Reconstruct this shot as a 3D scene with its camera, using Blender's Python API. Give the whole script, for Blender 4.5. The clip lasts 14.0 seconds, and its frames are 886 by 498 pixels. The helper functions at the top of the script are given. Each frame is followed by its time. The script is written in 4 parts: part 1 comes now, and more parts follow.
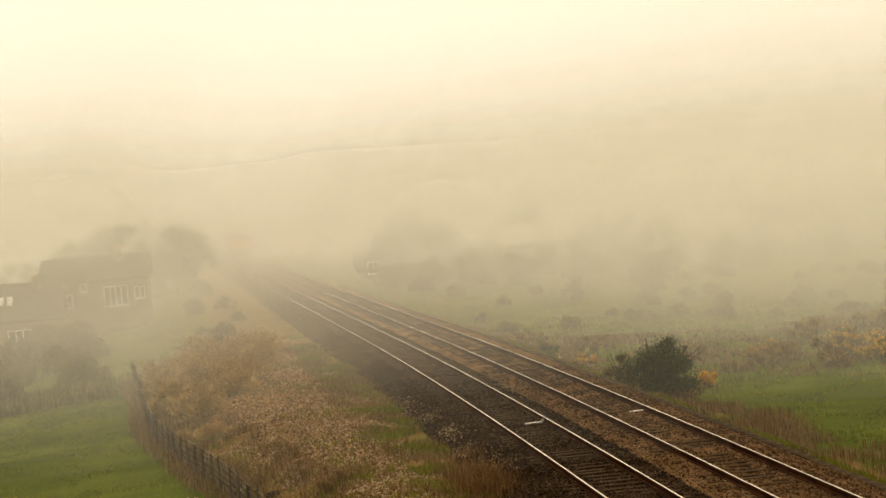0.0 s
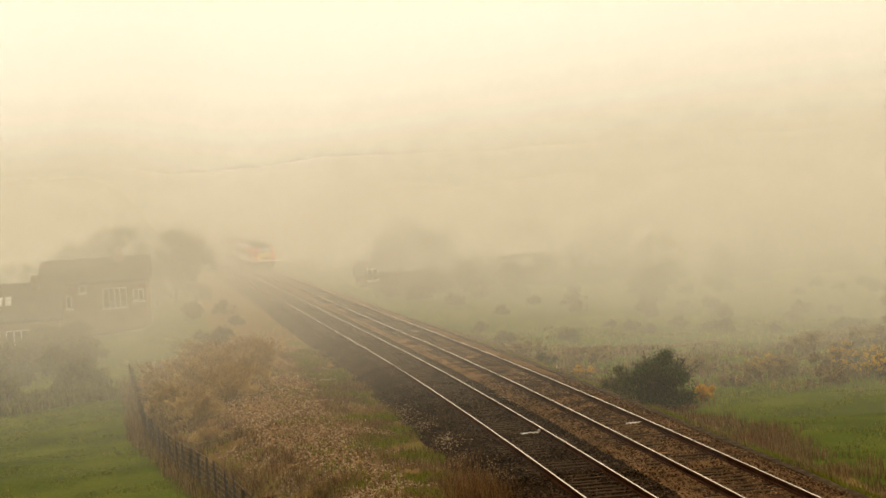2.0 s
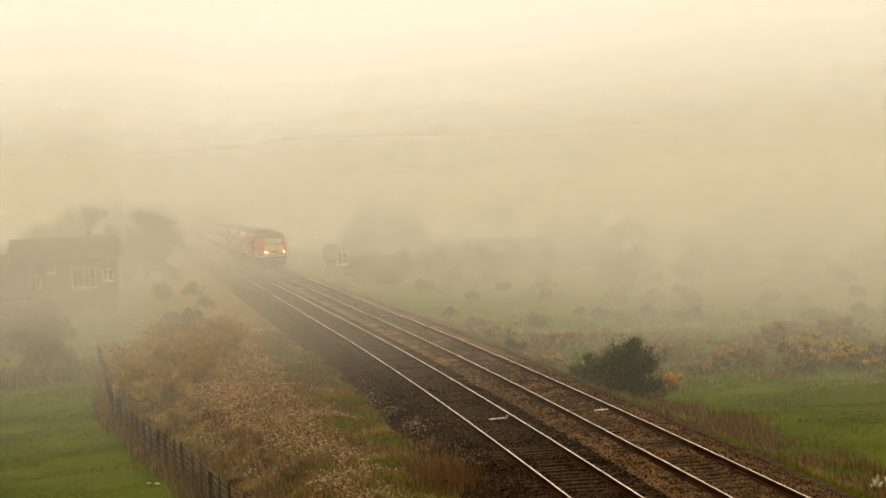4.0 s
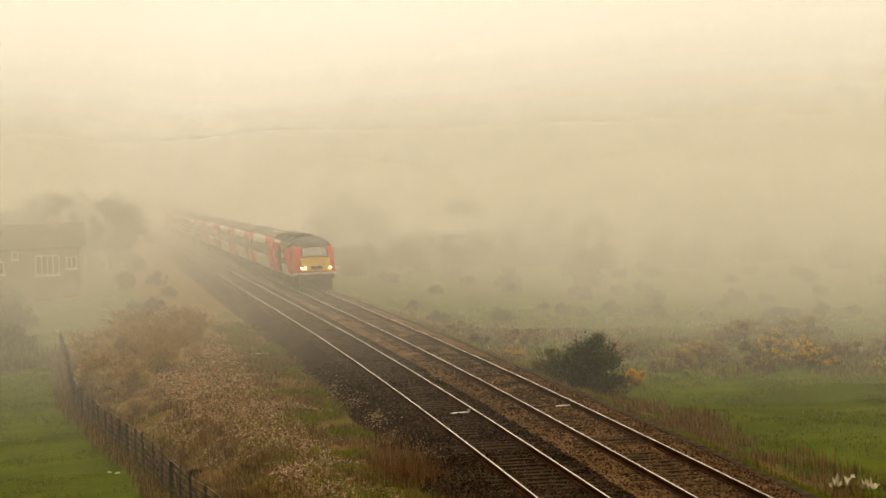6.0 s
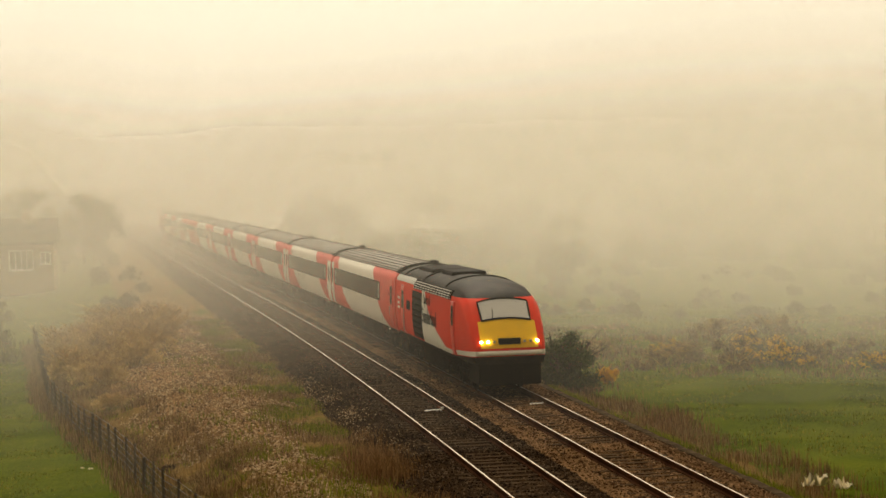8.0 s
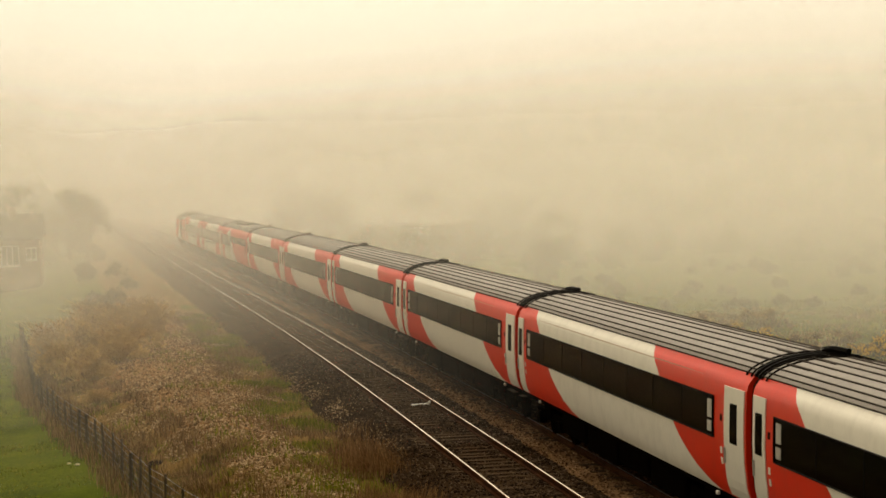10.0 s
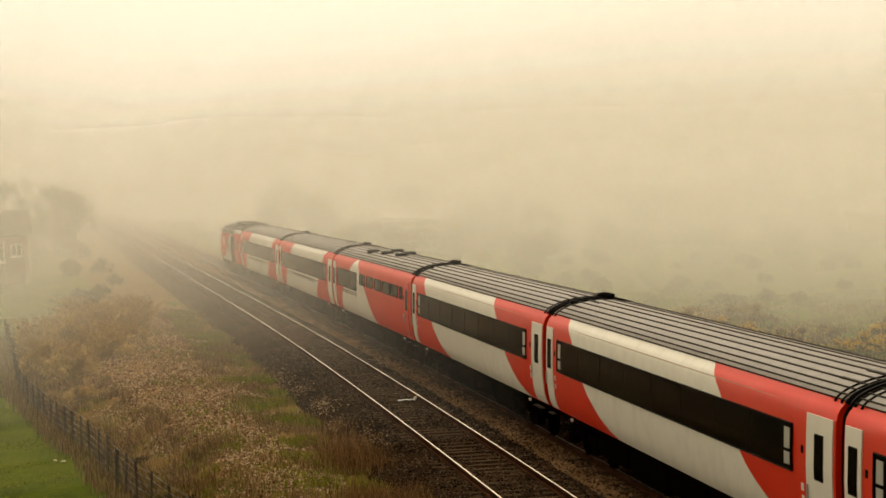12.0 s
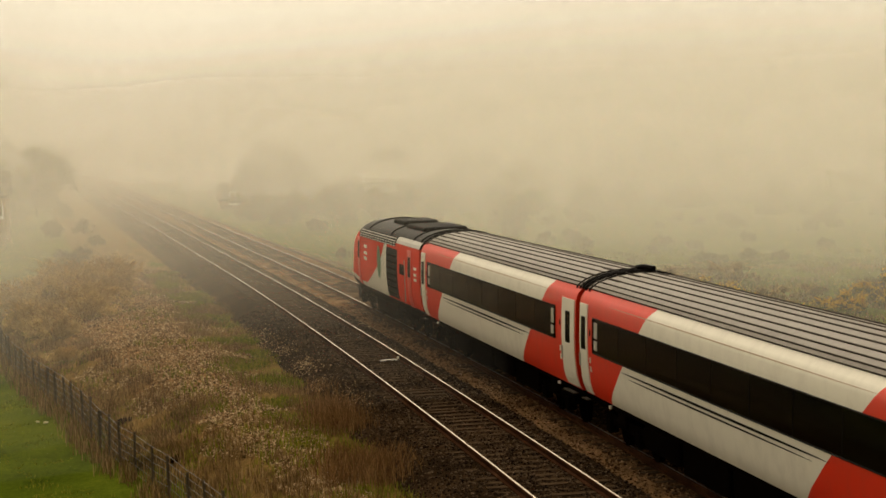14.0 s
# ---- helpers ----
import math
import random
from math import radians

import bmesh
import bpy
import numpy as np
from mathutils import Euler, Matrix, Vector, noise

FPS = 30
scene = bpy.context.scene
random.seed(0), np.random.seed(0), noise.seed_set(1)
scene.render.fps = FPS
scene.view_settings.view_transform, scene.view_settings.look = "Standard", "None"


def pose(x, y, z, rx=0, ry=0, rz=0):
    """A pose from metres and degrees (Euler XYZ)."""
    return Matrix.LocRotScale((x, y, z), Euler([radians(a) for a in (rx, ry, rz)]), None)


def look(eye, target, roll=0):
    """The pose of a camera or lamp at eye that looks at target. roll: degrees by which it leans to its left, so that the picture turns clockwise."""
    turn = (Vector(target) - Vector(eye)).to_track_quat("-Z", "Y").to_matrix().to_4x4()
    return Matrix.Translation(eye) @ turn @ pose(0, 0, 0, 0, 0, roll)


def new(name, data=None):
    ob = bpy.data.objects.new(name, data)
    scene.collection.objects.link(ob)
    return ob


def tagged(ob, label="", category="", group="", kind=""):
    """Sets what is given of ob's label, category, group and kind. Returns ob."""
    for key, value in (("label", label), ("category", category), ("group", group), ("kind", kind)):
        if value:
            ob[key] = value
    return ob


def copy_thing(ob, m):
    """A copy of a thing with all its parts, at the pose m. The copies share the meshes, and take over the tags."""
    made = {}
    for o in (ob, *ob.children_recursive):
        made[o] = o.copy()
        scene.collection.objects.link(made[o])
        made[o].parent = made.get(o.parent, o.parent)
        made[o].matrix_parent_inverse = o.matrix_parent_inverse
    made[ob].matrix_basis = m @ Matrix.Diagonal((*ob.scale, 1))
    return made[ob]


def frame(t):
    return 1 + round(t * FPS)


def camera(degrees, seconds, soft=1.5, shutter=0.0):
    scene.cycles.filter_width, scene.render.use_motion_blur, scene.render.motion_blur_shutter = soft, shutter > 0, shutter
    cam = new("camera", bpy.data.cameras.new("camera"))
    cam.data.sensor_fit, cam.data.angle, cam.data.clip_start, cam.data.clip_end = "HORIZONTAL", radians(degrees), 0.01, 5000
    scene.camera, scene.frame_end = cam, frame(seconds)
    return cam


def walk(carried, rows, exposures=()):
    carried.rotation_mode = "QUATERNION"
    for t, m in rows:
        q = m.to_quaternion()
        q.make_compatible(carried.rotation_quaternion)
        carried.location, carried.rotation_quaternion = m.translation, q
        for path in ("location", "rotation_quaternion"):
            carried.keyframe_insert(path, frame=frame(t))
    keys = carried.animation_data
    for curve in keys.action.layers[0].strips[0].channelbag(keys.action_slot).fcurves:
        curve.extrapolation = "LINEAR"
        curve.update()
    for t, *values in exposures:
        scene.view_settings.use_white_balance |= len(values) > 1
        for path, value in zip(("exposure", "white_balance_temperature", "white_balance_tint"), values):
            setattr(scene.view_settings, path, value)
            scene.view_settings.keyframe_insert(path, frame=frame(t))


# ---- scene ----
cam = camera(21.84, 14.0, soft=1.6)

# The camera stands on a bridge beside the line and only turns.
EYE = (-8.618, 0.0, 7.135)
TURNS = [
    (0.0, -4.743, -1.337, 4.973),
    (0.5, -4.712, -1.182, 4.732),
    (1.0, -4.690, -1.045, 4.402),
    (1.5, -4.687, -0.979, 4.115),
    (2.0, -4.728, -1.127, 3.892),
    (2.5, -4.852, -1.357, 3.635),
    (3.0, -4.993, -1.406, 3.555),
    (5.3, -6.071, -1.735, 2.282),
    (5.5, -6.135, -1.735, 2.247),
    (6.0, -6.300, -1.748, 2.092),
    (6.5, -6.496, -1.757, 1.983),
    (7.0, -6.664, -1.787, 1.919),
    (7.2, -6.737, -1.795, 1.843),
    (9.5, -7.209, -1.949, 1.883),
    (10.0, -7.276, -1.994, 1.956),
    (10.5, -7.343, -2.021, 1.898),
    (11.0, -7.459, -2.053, 2.025),
    (11.5, -7.568, -2.068, 2.084),
    (12.0, -7.638, -2.117, 2.093),
    (12.5, -7.728, -2.291, 2.120),
    (13.0, -7.815, -2.539, 2.256),
    (13.5, -7.904, -2.909, 2.271),
    (14.0, -8.095, -3.131, 2.258),
]
walk(cam, [(t, pose(*EYE, 90 + tilt, lean, turn)) for t, turn, tilt, lean in TURNS], exposures=[(0.0, 0.06), (3.0, 0.0), (6.0, -0.03), (9.5, 0.02), (12.0, 0.06), (13.4, 0.20), (14.0, -0.06)])

# ---- world and light: fog lit by a veiled sun ----
world = bpy.data.worlds.new("foggy_sky")
scene.world = world
world.use_nodes = True
wn, wl = world.node_tree.nodes, world.node_tree.links
wn.clear()
w_out = wn.new("ShaderNodeOutputWorld")
w_bg = wn.new("ShaderNodeBackground")
w_sky = wn.new("ShaderNodeTexSky")
w_sky.sky_type = "NISHITA"
w_sky.sun_disc = False
w_sky.sun_elevation = radians(43)
w_sky.sun_rotation = radians(2)
w_sky.dust_density = 6.0
# the fog glows towards the veiled sun, ahead down the line, and greys away from it
SUN_FROM = Vector((0.02, 0.72, 0.69)).normalized()
w_co = wn.new("ShaderNodeTexCoord")
w_dot = wn.new("ShaderNodeVectorMath")
w_dot.operation = "DOT_PRODUCT"
w_dot.inputs[1].default_value = SUN_FROM
wl.new(w_co.outputs["Generated"], w_dot.inputs[0])
w_map = wn.new("ShaderNodeMapRange")
w_map.inputs["From Min"].default_value = -0.12
w_map.inputs["From Max"].default_value = 0.78
wl.new(w_dot.outputs["Value"], w_map.inputs["Value"])
w_ramp = wn.new("ShaderNodeValToRGB")
w_ramp.color_ramp.interpolation = "EASE"
wl.new(w_map.outputs[0], w_ramp.inputs[0])
w_ramp.color_ramp.elements[0].color = (0.28, 0.235, 0.165, 1)
w_ramp.color_ramp.elements[1].color = (1.22, 1.07, 0.81, 1)
w_scale = wn.new("ShaderNodeVectorMath")
w_scale.operation = "SCALE"
w_scale.inputs["Scale"].default_value = 0.1
wl.new(w_sky.outputs[0], w_scale.inputs[0])
w_mix = wn.new("ShaderNodeMix")
w_mix.data_type = "RGBA"
w_mix.inputs["Factor"].default_value = 0.95
wl.new(w_scale.outputs[0], w_mix.inputs["A"])
wl.new(w_ramp.outputs[0], w_mix.inputs["B"])
wl.new(w_mix.outputs["Result"], w_bg.inputs[0])
w_bg.inputs[1].default_value = 1.0
wl.new(w_bg.outputs[0], w_out.inputs[0])

sun_data = bpy.data.lights.new("sun", "SUN")
sun_data.energy = 2.3
sun_data.angle = radians(25)
sun_data.color = (1.0, 0.87, 0.66)
sun = new("sun", sun_data)
sun.matrix_world = look(SUN_FROM * 100, (0, 0, 0))
scene.cycles.transparent_max_bounces = 64

# ---- the line: the centre of the near track bends left at BEND, then runs straight ----
BEND, BEND_END, GAUGE, APART = 0.000377, 120.0, 1.505, 3.30


def along(s, off=0.0):
    """Place and heading on the line, s metres ahead and off metres to the right of the near track's centre."""
    a = BEND * min(s, BEND_END)
    x, y = -(1 - math.cos(a)) / BEND, math.sin(a) / BEND
    rest = max(0.0, s - BEND_END)
    x, y = x - rest * math.sin(a), y + rest * math.cos(a)
    return x + off * math.cos(a), y + off * math.sin(a), a


def inverse(x, y):
    """off and s of a place."""
    a = math.atan2(y, x + 1 / BEND)
    if a < BEND * BEND_END:
        return math.hypot(x + 1 / BEND, y) - 1 / BEND, a / BEND
    x0, y0, a = along(BEND_END)
    dx, dy = x - x0, y - y0
    return dx * math.cos(a) + dy * math.sin(a), BEND_END - dx * math.sin(a) + dy * math.cos(a)


def interp(x, xs, ys):
    return float(np.interp(x, xs, ys))


def smooth(x, a, b):
    u = min(1.0, max(0.0, (x - a) / (b - a)))
    return u * u * (3 - 2 * u)


def fence_off(s):
    return interp(s, (40, 53, 60, 68.7, 84, 93.2, 130, 250), (-5.2, -7.0, -8.2, -9.1, -10.95, -11.9, -13.0, -13.6))


def height(off, s):
    """Ground level beside the line; the rails' tops are at 0."""
    n = noise.noise((off * 0.12, s * 0.12, 3.1)) * 0.5 + noise.noise((off * 0.7, s * 0.7, 7.7)) * 0.16
    if off < -2.6:
        f = fence_off(s)
        w = -4.0 - f
        z = interp(off, (-900, -160, -60, -30, f - 4, f, f + 0.25 * w, f + 0.55 * w, f + 0.8 * w, -4.0, -2.6), (-7, -6, -4.4, -2.8, -1.75, -1.5, -1.15, -0.5, -0.36, -0.55, -0.62))
        w = smooth(-off, 2.8, 4.5)
    elif off > APART + 2.3:
        z = interp(off, (5.6, 6.4, 7.6, 9.0, 22, 60, 160, 900), (-0.55, -0.75, -1.35, -1.55, -1.9, -3.2, -5.5, -7))
        w = smooth(off, 6.2, 8.0)
    else:
        return -0.62
    return z + n * w * (0.35 if abs(off) < 14 else 0.8)


# ---- materials ----
def material(name):
    m = bpy.data.materials.new(name)
    m.use_nodes = True
    return m, m.node_tree.nodes, m.node_tree.links, m.node_tree.nodes["Principled BSDF"]


def coords(nodes, links, scale=1.0, source="Object"):
    co = nodes.new("ShaderNodeTexCoord")
    sc = nodes.new("ShaderNodeVectorMath")
    sc.operation = "SCALE"
    sc.inputs["Scale"].default_value = scale
    links.new(co.outputs[source], sc.inputs[0])
    return sc.outputs[0]


def noise_tex(nodes, links, vec, scale, detail=4.0, rough=0.55):
    t = nodes.new("ShaderNodeTexNoise")
    t.inputs["Scale"].default_value = scale
    t.inputs["Detail"].default_value = detail
    t.inputs["Roughness"].default_value = rough
    links.new(vec, t.inputs["Vector"])
    return t.outputs["Fac"]


def ramp(nodes, links, fac, stops):
    r = nodes.new("ShaderNodeValToRGB")
    e = r.color_ramp.elements
    e[0].position, e[0].color = stops[0][0], (*stops[0][1], 1)
    e[1].position, e[1].color = stops[-1][0], (*stops[-1][1], 1)
    for p, c in stops[1:-1]:
        e.new(p).color = (*c, 1)
    links.new(fac, r.inputs[0])
    return r.outputs[0]


def mix_rgb(nodes, links, fac, a, b, blend="MIX"):
    m = nodes.new("ShaderNodeMix")
    m.data_type, m.blend_type = "RGBA", blend
    for sock, v in ((m.inputs["Factor"], fac), (m.inputs["A"], a), (m.inputs["B"], b)):
        if isinstance(v, (int, float)):
            sock.default_value = v
        elif isinstance(v, tuple):
            sock.default_value = (*v, 1)
        else:
            links.new(v, sock)
    return m.outputs["Result"]


def math_node(nodes, links, op, a, b=None, c=None):
    m = nodes.new("ShaderNodeMath")
    m.operation = op
    for sock, v in zip(m.inputs, (a, b, c)):
        if v is None:
            continue
        if isinstance(v, (int, float)):
            sock.default_value = v
        else:
            links.new(v, sock)
    return m.outputs[0]


def bump(nodes, links, bsdf, fac, strength, distance=0.05):
    b = nodes.new("ShaderNodeBump")
    b.inputs["Strength"].default_value = strength
    b.inputs["Distance"].default_value = distance
    links.new(fac, b.inputs["Height"])
    links.new(b.outputs[0], bsdf.inputs["Normal"])


def earthy(name, stops, fine=8.0, coarse=0.6, rough=0.95, relief=0.6, island=0.0, blend=0.6, leafy=0.0):
    """Two-scale mottled matt surface; island: how far loose pieces differ; leafy: light that passes through."""
    m, n, l, b = material(name)
    v = coords(n, l)
    f, c = noise_tex(n, l, v, fine, 5.0, 0.65), noise_tex(n, l, v, coarse, 3.0)
    fac = mix_rgb(n, l, blend, f, c)
    if island:
        g = n.new("ShaderNodeNewGeometry")
        fac = mix_rgb(n, l, island, fac, g.outputs["Random Per Island"])
    tone = ramp(n, l, fac, stops)
    l.new(tone, b.inputs["Base Color"])
    b.inputs["Roughness"].default_value = rough
    b.inputs["Specular IOR Level"].default_value = 0.0
    if leafy:
        tl, mx = n.new("ShaderNodeBsdfTranslucent"), n.new("ShaderNodeMixShader")
        mx.inputs[0].default_value = leafy
        l.new(tone, tl.inputs[0])
        l.new(b.outputs[0], mx.inputs[1])
        l.new(tl.outputs[0], mx.inputs[2])
        l.new(mx.outputs[0], n["Material Output"].inputs[0])
    if relief:
        bump(n, l, b, f, relief)
    return m


def paint(name, color, rough=0.35, dirt=0.25, metal=0.0, dirt_color=(0.10, 0.075, 0.05), gloss=0.5):
    """Weathered paint with faint grime."""
    m, n, l, b = material(name)
    v = coords(n, l)
    f = noise_tex(n, l, v, 2.2, 5.0, 0.7)
    fac = ramp(n, l, f, ((0.42, (0, 0, 0)), (0.85, (dirt, dirt, dirt))))
    l.new(mix_rgb(n, l, fac, color, dirt_color), b.inputs["Base Color"])
    b.inputs["Roughness"].default_value = rough
    b.inputs["Metallic"].default_value = metal
    b.inputs["Specular IOR Level"].default_value = gloss
    return m


BLADES = earthy("grass_blades", ((0.2, (0.065, 0.080, 0.006)), (0.55, (0.145, 0.155, 0.014)), (0.85, (0.27, 0.22, 0.04))), 1.0, 0.3, relief=0, island=0.6, leafy=0.45)
DRY = earthy("dry_grass", ((0.2, (0.07, 0.04, 0.015)), (0.55, (0.19, 0.115, 0.045)), (0.9, (0.34, 0.24, 0.11))), 1.0, 0.3, relief=0, island=0.6, leafy=0.45)
RUSSET = earthy("russet_stems", ((0.2, (0.06, 0.030, 0.010)), (0.55, (0.15, 0.078, 0.028)), (0.9, (0.30, 0.18, 0.075))), 1.0, 0.3, relief=0, island=0.6, leafy=0.45)
STONES = earthy("loose_stones", ((0.15, (0.05, 0.03, 0.012)), (0.5, (0.25, 0.155, 0.070)), (0.9, (0.62, 0.47, 0.28))), 6.0, 0.4, relief=0.2, island=0.75)
BALLAST_DARK = earthy("grey_brown_ballast", ((0.25, (0.007, 0.004, 0.002)), (0.5, (0.026, 0.015, 0.007)), (0.85, (0.08, 0.047, 0.023))), 16.0, 0.4, relief=1.0)
BALLAST_RED = earthy("rusty_ballast", ((0.25, (0.030, 0.015, 0.006)), (0.5, (0.12, 0.066, 0.029)), (0.85, (0.28, 0.165, 0.08))), 16.0, 0.4, relief=1.0)
CHIPS_DARK = earthy("grey_brown_chips", ((0.15, (0.010, 0.006, 0.004)), (0.6, (0.042, 0.027, 0.016)), (0.95, (0.16, 0.11, 0.07))), 6.0, 0.4, relief=0, island=0.75)
CHIPS_RED = earthy("rusty_chips", ((0.15, (0.028, 0.014, 0.006)), (0.6, (0.125, 0.068, 0.031)), (0.95, (0.36, 0.225, 0.12))), 6.0, 0.4, relief=0, island=0.75)
SLEEPER = earthy("weathered_sleeper", ((0.2, (0.018, 0.011, 0.006)), (0.5, (0.050, 0.031, 0.017)), (0.85, (0.10, 0.067, 0.04))), 9.0, 1.2, relief=0.4)
RUST = earthy("rusty_steel", ((0.2, (0.014, 0.006, 0.003)), (0.5, (0.045, 0.019, 0.009)), (0.85, (0.10, 0.045, 0.022))), 20.0, 1.0, 0.7, 0.2)
CONCRETE = earthy("stained_concrete", ((0.2, (0.022, 0.015, 0.008)), (0.5, (0.055, 0.038, 0.022)), (0.85, (0.12, 0.088, 0.055))), 10.0, 0.8, relief=0.3)
BARK = earthy("bark", ((0.2, (0.03, 0.02, 0.012)), (0.5, (0.08, 0.055, 0.035)), (0.85, (0.14, 0.10, 0.07))), 12.0, 1.0)
LEAF_DARK = earthy("dark_green_leaves", ((0.2, (0.016, 0.028, 0.008)), (0.55, (0.048, 0.072, 0.018)), (0.9, (0.10, 0.12, 0.034))), 1.0, 0.3, relief=0, island=0.6, leafy=0.45)
LEAF_OLIVE = earthy("olive_leaves", ((0.2, (0.05, 0.052, 0.012)), (0.55, (0.115, 0.112, 0.03)), (0.9, (0.20, 0.175, 0.055))), 1.0, 0.3, relief=0, island=0.6, leafy=0.45)
TWIGS = earthy("brown_twigs", ((0.2, (0.28, 0.18, 0.062)), (0.55, (0.52, 0.365, 0.145)), (0.9, (0.64, 0.49, 0.23))), 1.0, 0.3, relief=0, island=0.6, leafy=0.6)
GORSE = earthy("gorse_flowers", ((0.2, (0.40, 0.21, 0.012)), (0.55, (0.70, 0.40, 0.02)), (0.9, (0.85, 0.56, 0.05))), 1.0, 0.3, relief=0, island=0.6, leafy=0.45)
WOOD = earthy("weathered_post_wood", ((0.2, (0.045, 0.034, 0.022)), (0.5, (0.11, 0.085, 0.056)), (0.85, (0.20, 0.16, 0.11))), 20.0, 1.5, relief=0.3)
STEEL_RAIL, _n, _l, _b = material("polished_rail_head")
_v = coords(_n, _l)
_l.new(ramp(_n, _l, noise_tex(_n, _l, _v, 3.0), ((0.3, (0.25, 0.205, 0.15)), (0.7, (0.38, 0.325, 0.25)))), _b.inputs["Base Color"])
_b.inputs["Metallic"].default_value = 1.0
_b.inputs["Roughness"].default_value = 0.48
WIRE = paint("galvanised_wire", (0.10, 0.085, 0.065), 0.6, 0.5)

WHITE = paint("cream_white_paint", (0.82, 0.77, 0.66), 0.35, 0.12)
RED = paint("bright_red_paint", (0.72, 0.028, 0.005), 0.35, 0.12, gloss=0.3)
YELLOW = paint("warning_yellow_paint", (0.95, 0.54, 0.02), 0.4, 0.10)
ROOF = paint("grey_roof_paint", (0.15, 0.125, 0.095), 0.6, 0.55, dirt_color=(0.035, 0.027, 0.019), gloss=0.25)
SEAM = paint("dark_roof_seam", (0.030, 0.023, 0.016), 0.85, 0.3, gloss=0.05)
BLACK = paint("sooty_black_paint", (0.004, 0.003, 0.002), 0.7, 0.3, dirt_color=(0.010, 0.007, 0.005), gloss=0.03)
GREY = paint("silver_grey_paint", (0.42, 0.39, 0.34), 0.4, 0.2)
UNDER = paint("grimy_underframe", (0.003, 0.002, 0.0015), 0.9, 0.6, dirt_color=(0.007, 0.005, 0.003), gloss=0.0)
GLASS = paint("tinted_coach_glass", (0.002, 0.0015, 0.001), 0.10, 0.0, gloss=0.012)
LAMP_GLASS, _n, _l, _b = material("lit_headlamp")
_b.inputs["Emission Color"].default_value = (1.0, 0.82, 0.45, 1)
_b.inputs["Emission Strength"].default_value = 20.0
FAINT = paint("faint_orange_lining", (0.55, 0.36, 0.22), 0.4, 0.1)
GREEN = paint("green_emblem_paint", (0.03, 0.16, 0.05), 0.4, 0.1)


def livery(name, near, far, lean, far_lean=None, u_top=3.25):
    """Red ends on white along the coach; lean: how the red's edge moves with the depth u under the gutter."""
    m, n, l, b = material(name)
    co = n.new("ShaderNodeTexCoord")
    sep = n.new("ShaderNodeSeparateXYZ")
    l.new(co.outputs["Object"], sep.inputs[0])
    u = math_node(n, l, "SUBTRACT", u_top, sep.outputs["Z"])

    def edge(k):
        g = math_node(n, l, "MULTIPLY", math_node(n, l, "ADD", math_node(n, l, "MULTIPLY", math_node(n, l, "ADD", math_node(n, l, "MULTIPLY", u, k[2]), k[1]), u), k[0]), u)
        return math_node(n, l, "SUBTRACT", sep.outputs["Y"], g)

    is_near = math_node(n, l, "LESS_THAN", edge(lean), near)
    is_far = math_node(n, l, "GREATER_THAN", edge(far_lean or lean), far)
    red = math_node(n, l, "MAXIMUM", is_near, is_far)
    v = coords(n, l)
    dirt = ramp(n, l, noise_tex(n, l, v, 1.6, 5.0, 0.7), ((0.45, (0, 0, 0)), (0.9, (0.22, 0.22, 0.22))))
    base = mix_rgb(n, l, red, (0.82, 0.77, 0.66), (0.72, 0.028, 0.005))
    l.new(mix_rgb(n, l, dirt, base, (0.12, 0.09, 0.06)), b.inputs["Base Color"])
    b.inputs["Roughness"].default_value = 0.36
    b.inputs["Specular IOR Level"].default_value = 0.12
    return m


SWOOSH = (-2.3, 1.25, -0.54)
LIVERY_STANDARD = livery("white_livery_curved_red_ends", 7.5, 20.55, SWOOSH)
LIVERY_SLANT = livery("white_livery_slanted_red_ends", 3.1, 16.5, (1.7, 0, 0))
LIVERY_BUFFET = livery("red_livery_white_panel", 14.9, 15.6, (-2.4, 0, 0), (4.0, -0.9, 0))


# ---- mesh helpers ----
def mesh_of(name, verts, faces, mats, index=None, shade=False):
    me = bpy.data.meshes.new(name)
    me.from_pydata(verts, [], faces)
    for mt in mats if isinstance(mats, (list, tuple)) else [mats]:
        me.materials.append(mt)
    if index is not None:
        me.polygons.foreach_set("material_index", index)
    if shade:
        me.shade_smooth()
        if shade > 1:
            me.set_sharp_from_angle(angle=radians(shade))
    me.update()
    return me


def solid(name, verts, faces, mats, parent=None, label="", index=None, shade=False):
    ob = new(name, mesh_of(name, verts, faces, mats, index, shade))
    if parent:
        ob.parent = parent
    return tagged(ob, label)


def part(name, bm, mat, parent, label="", shade=False):
    me = bpy.data.meshes.new(name)
    bm.to_mesh(me)
    bm.free()
    me.materials.append(mat)
    if shade:
        me.shade_smooth()
    ob = new(name, me)
    ob.parent = parent
    return tagged(ob, label)


def add_box(bm, x0, x1, y0, y1, z0, z1, bevel=0.0):
    vs = [bm.verts.new((x, y, z)) for x in (x0, x1) for y in (y0, y1) for z in (z0, z1)]
    fs = [bm.faces.new([vs[i] for i in q]) for q in ((0, 1, 3, 2), (4, 6, 7, 5), (0, 4, 5, 1), (2, 3, 7, 6), (0, 2, 6, 4), (1, 5, 7, 3))]
    if bevel:
        es = list({e for f in fs for e in f.edges})
        bmesh.ops.bevel(bm, geom=es, offset=bevel, segments=2, affect="EDGES", profile=0.5)


def box(name, x0, x1, y0, y1, z0, z1, mat, parent, label="", bevel=0.0):
    bm = bmesh.new()
    add_box(bm, x0, x1, y0, y1, z0, z1, bevel)
    return part(name, bm, mat, parent, label)


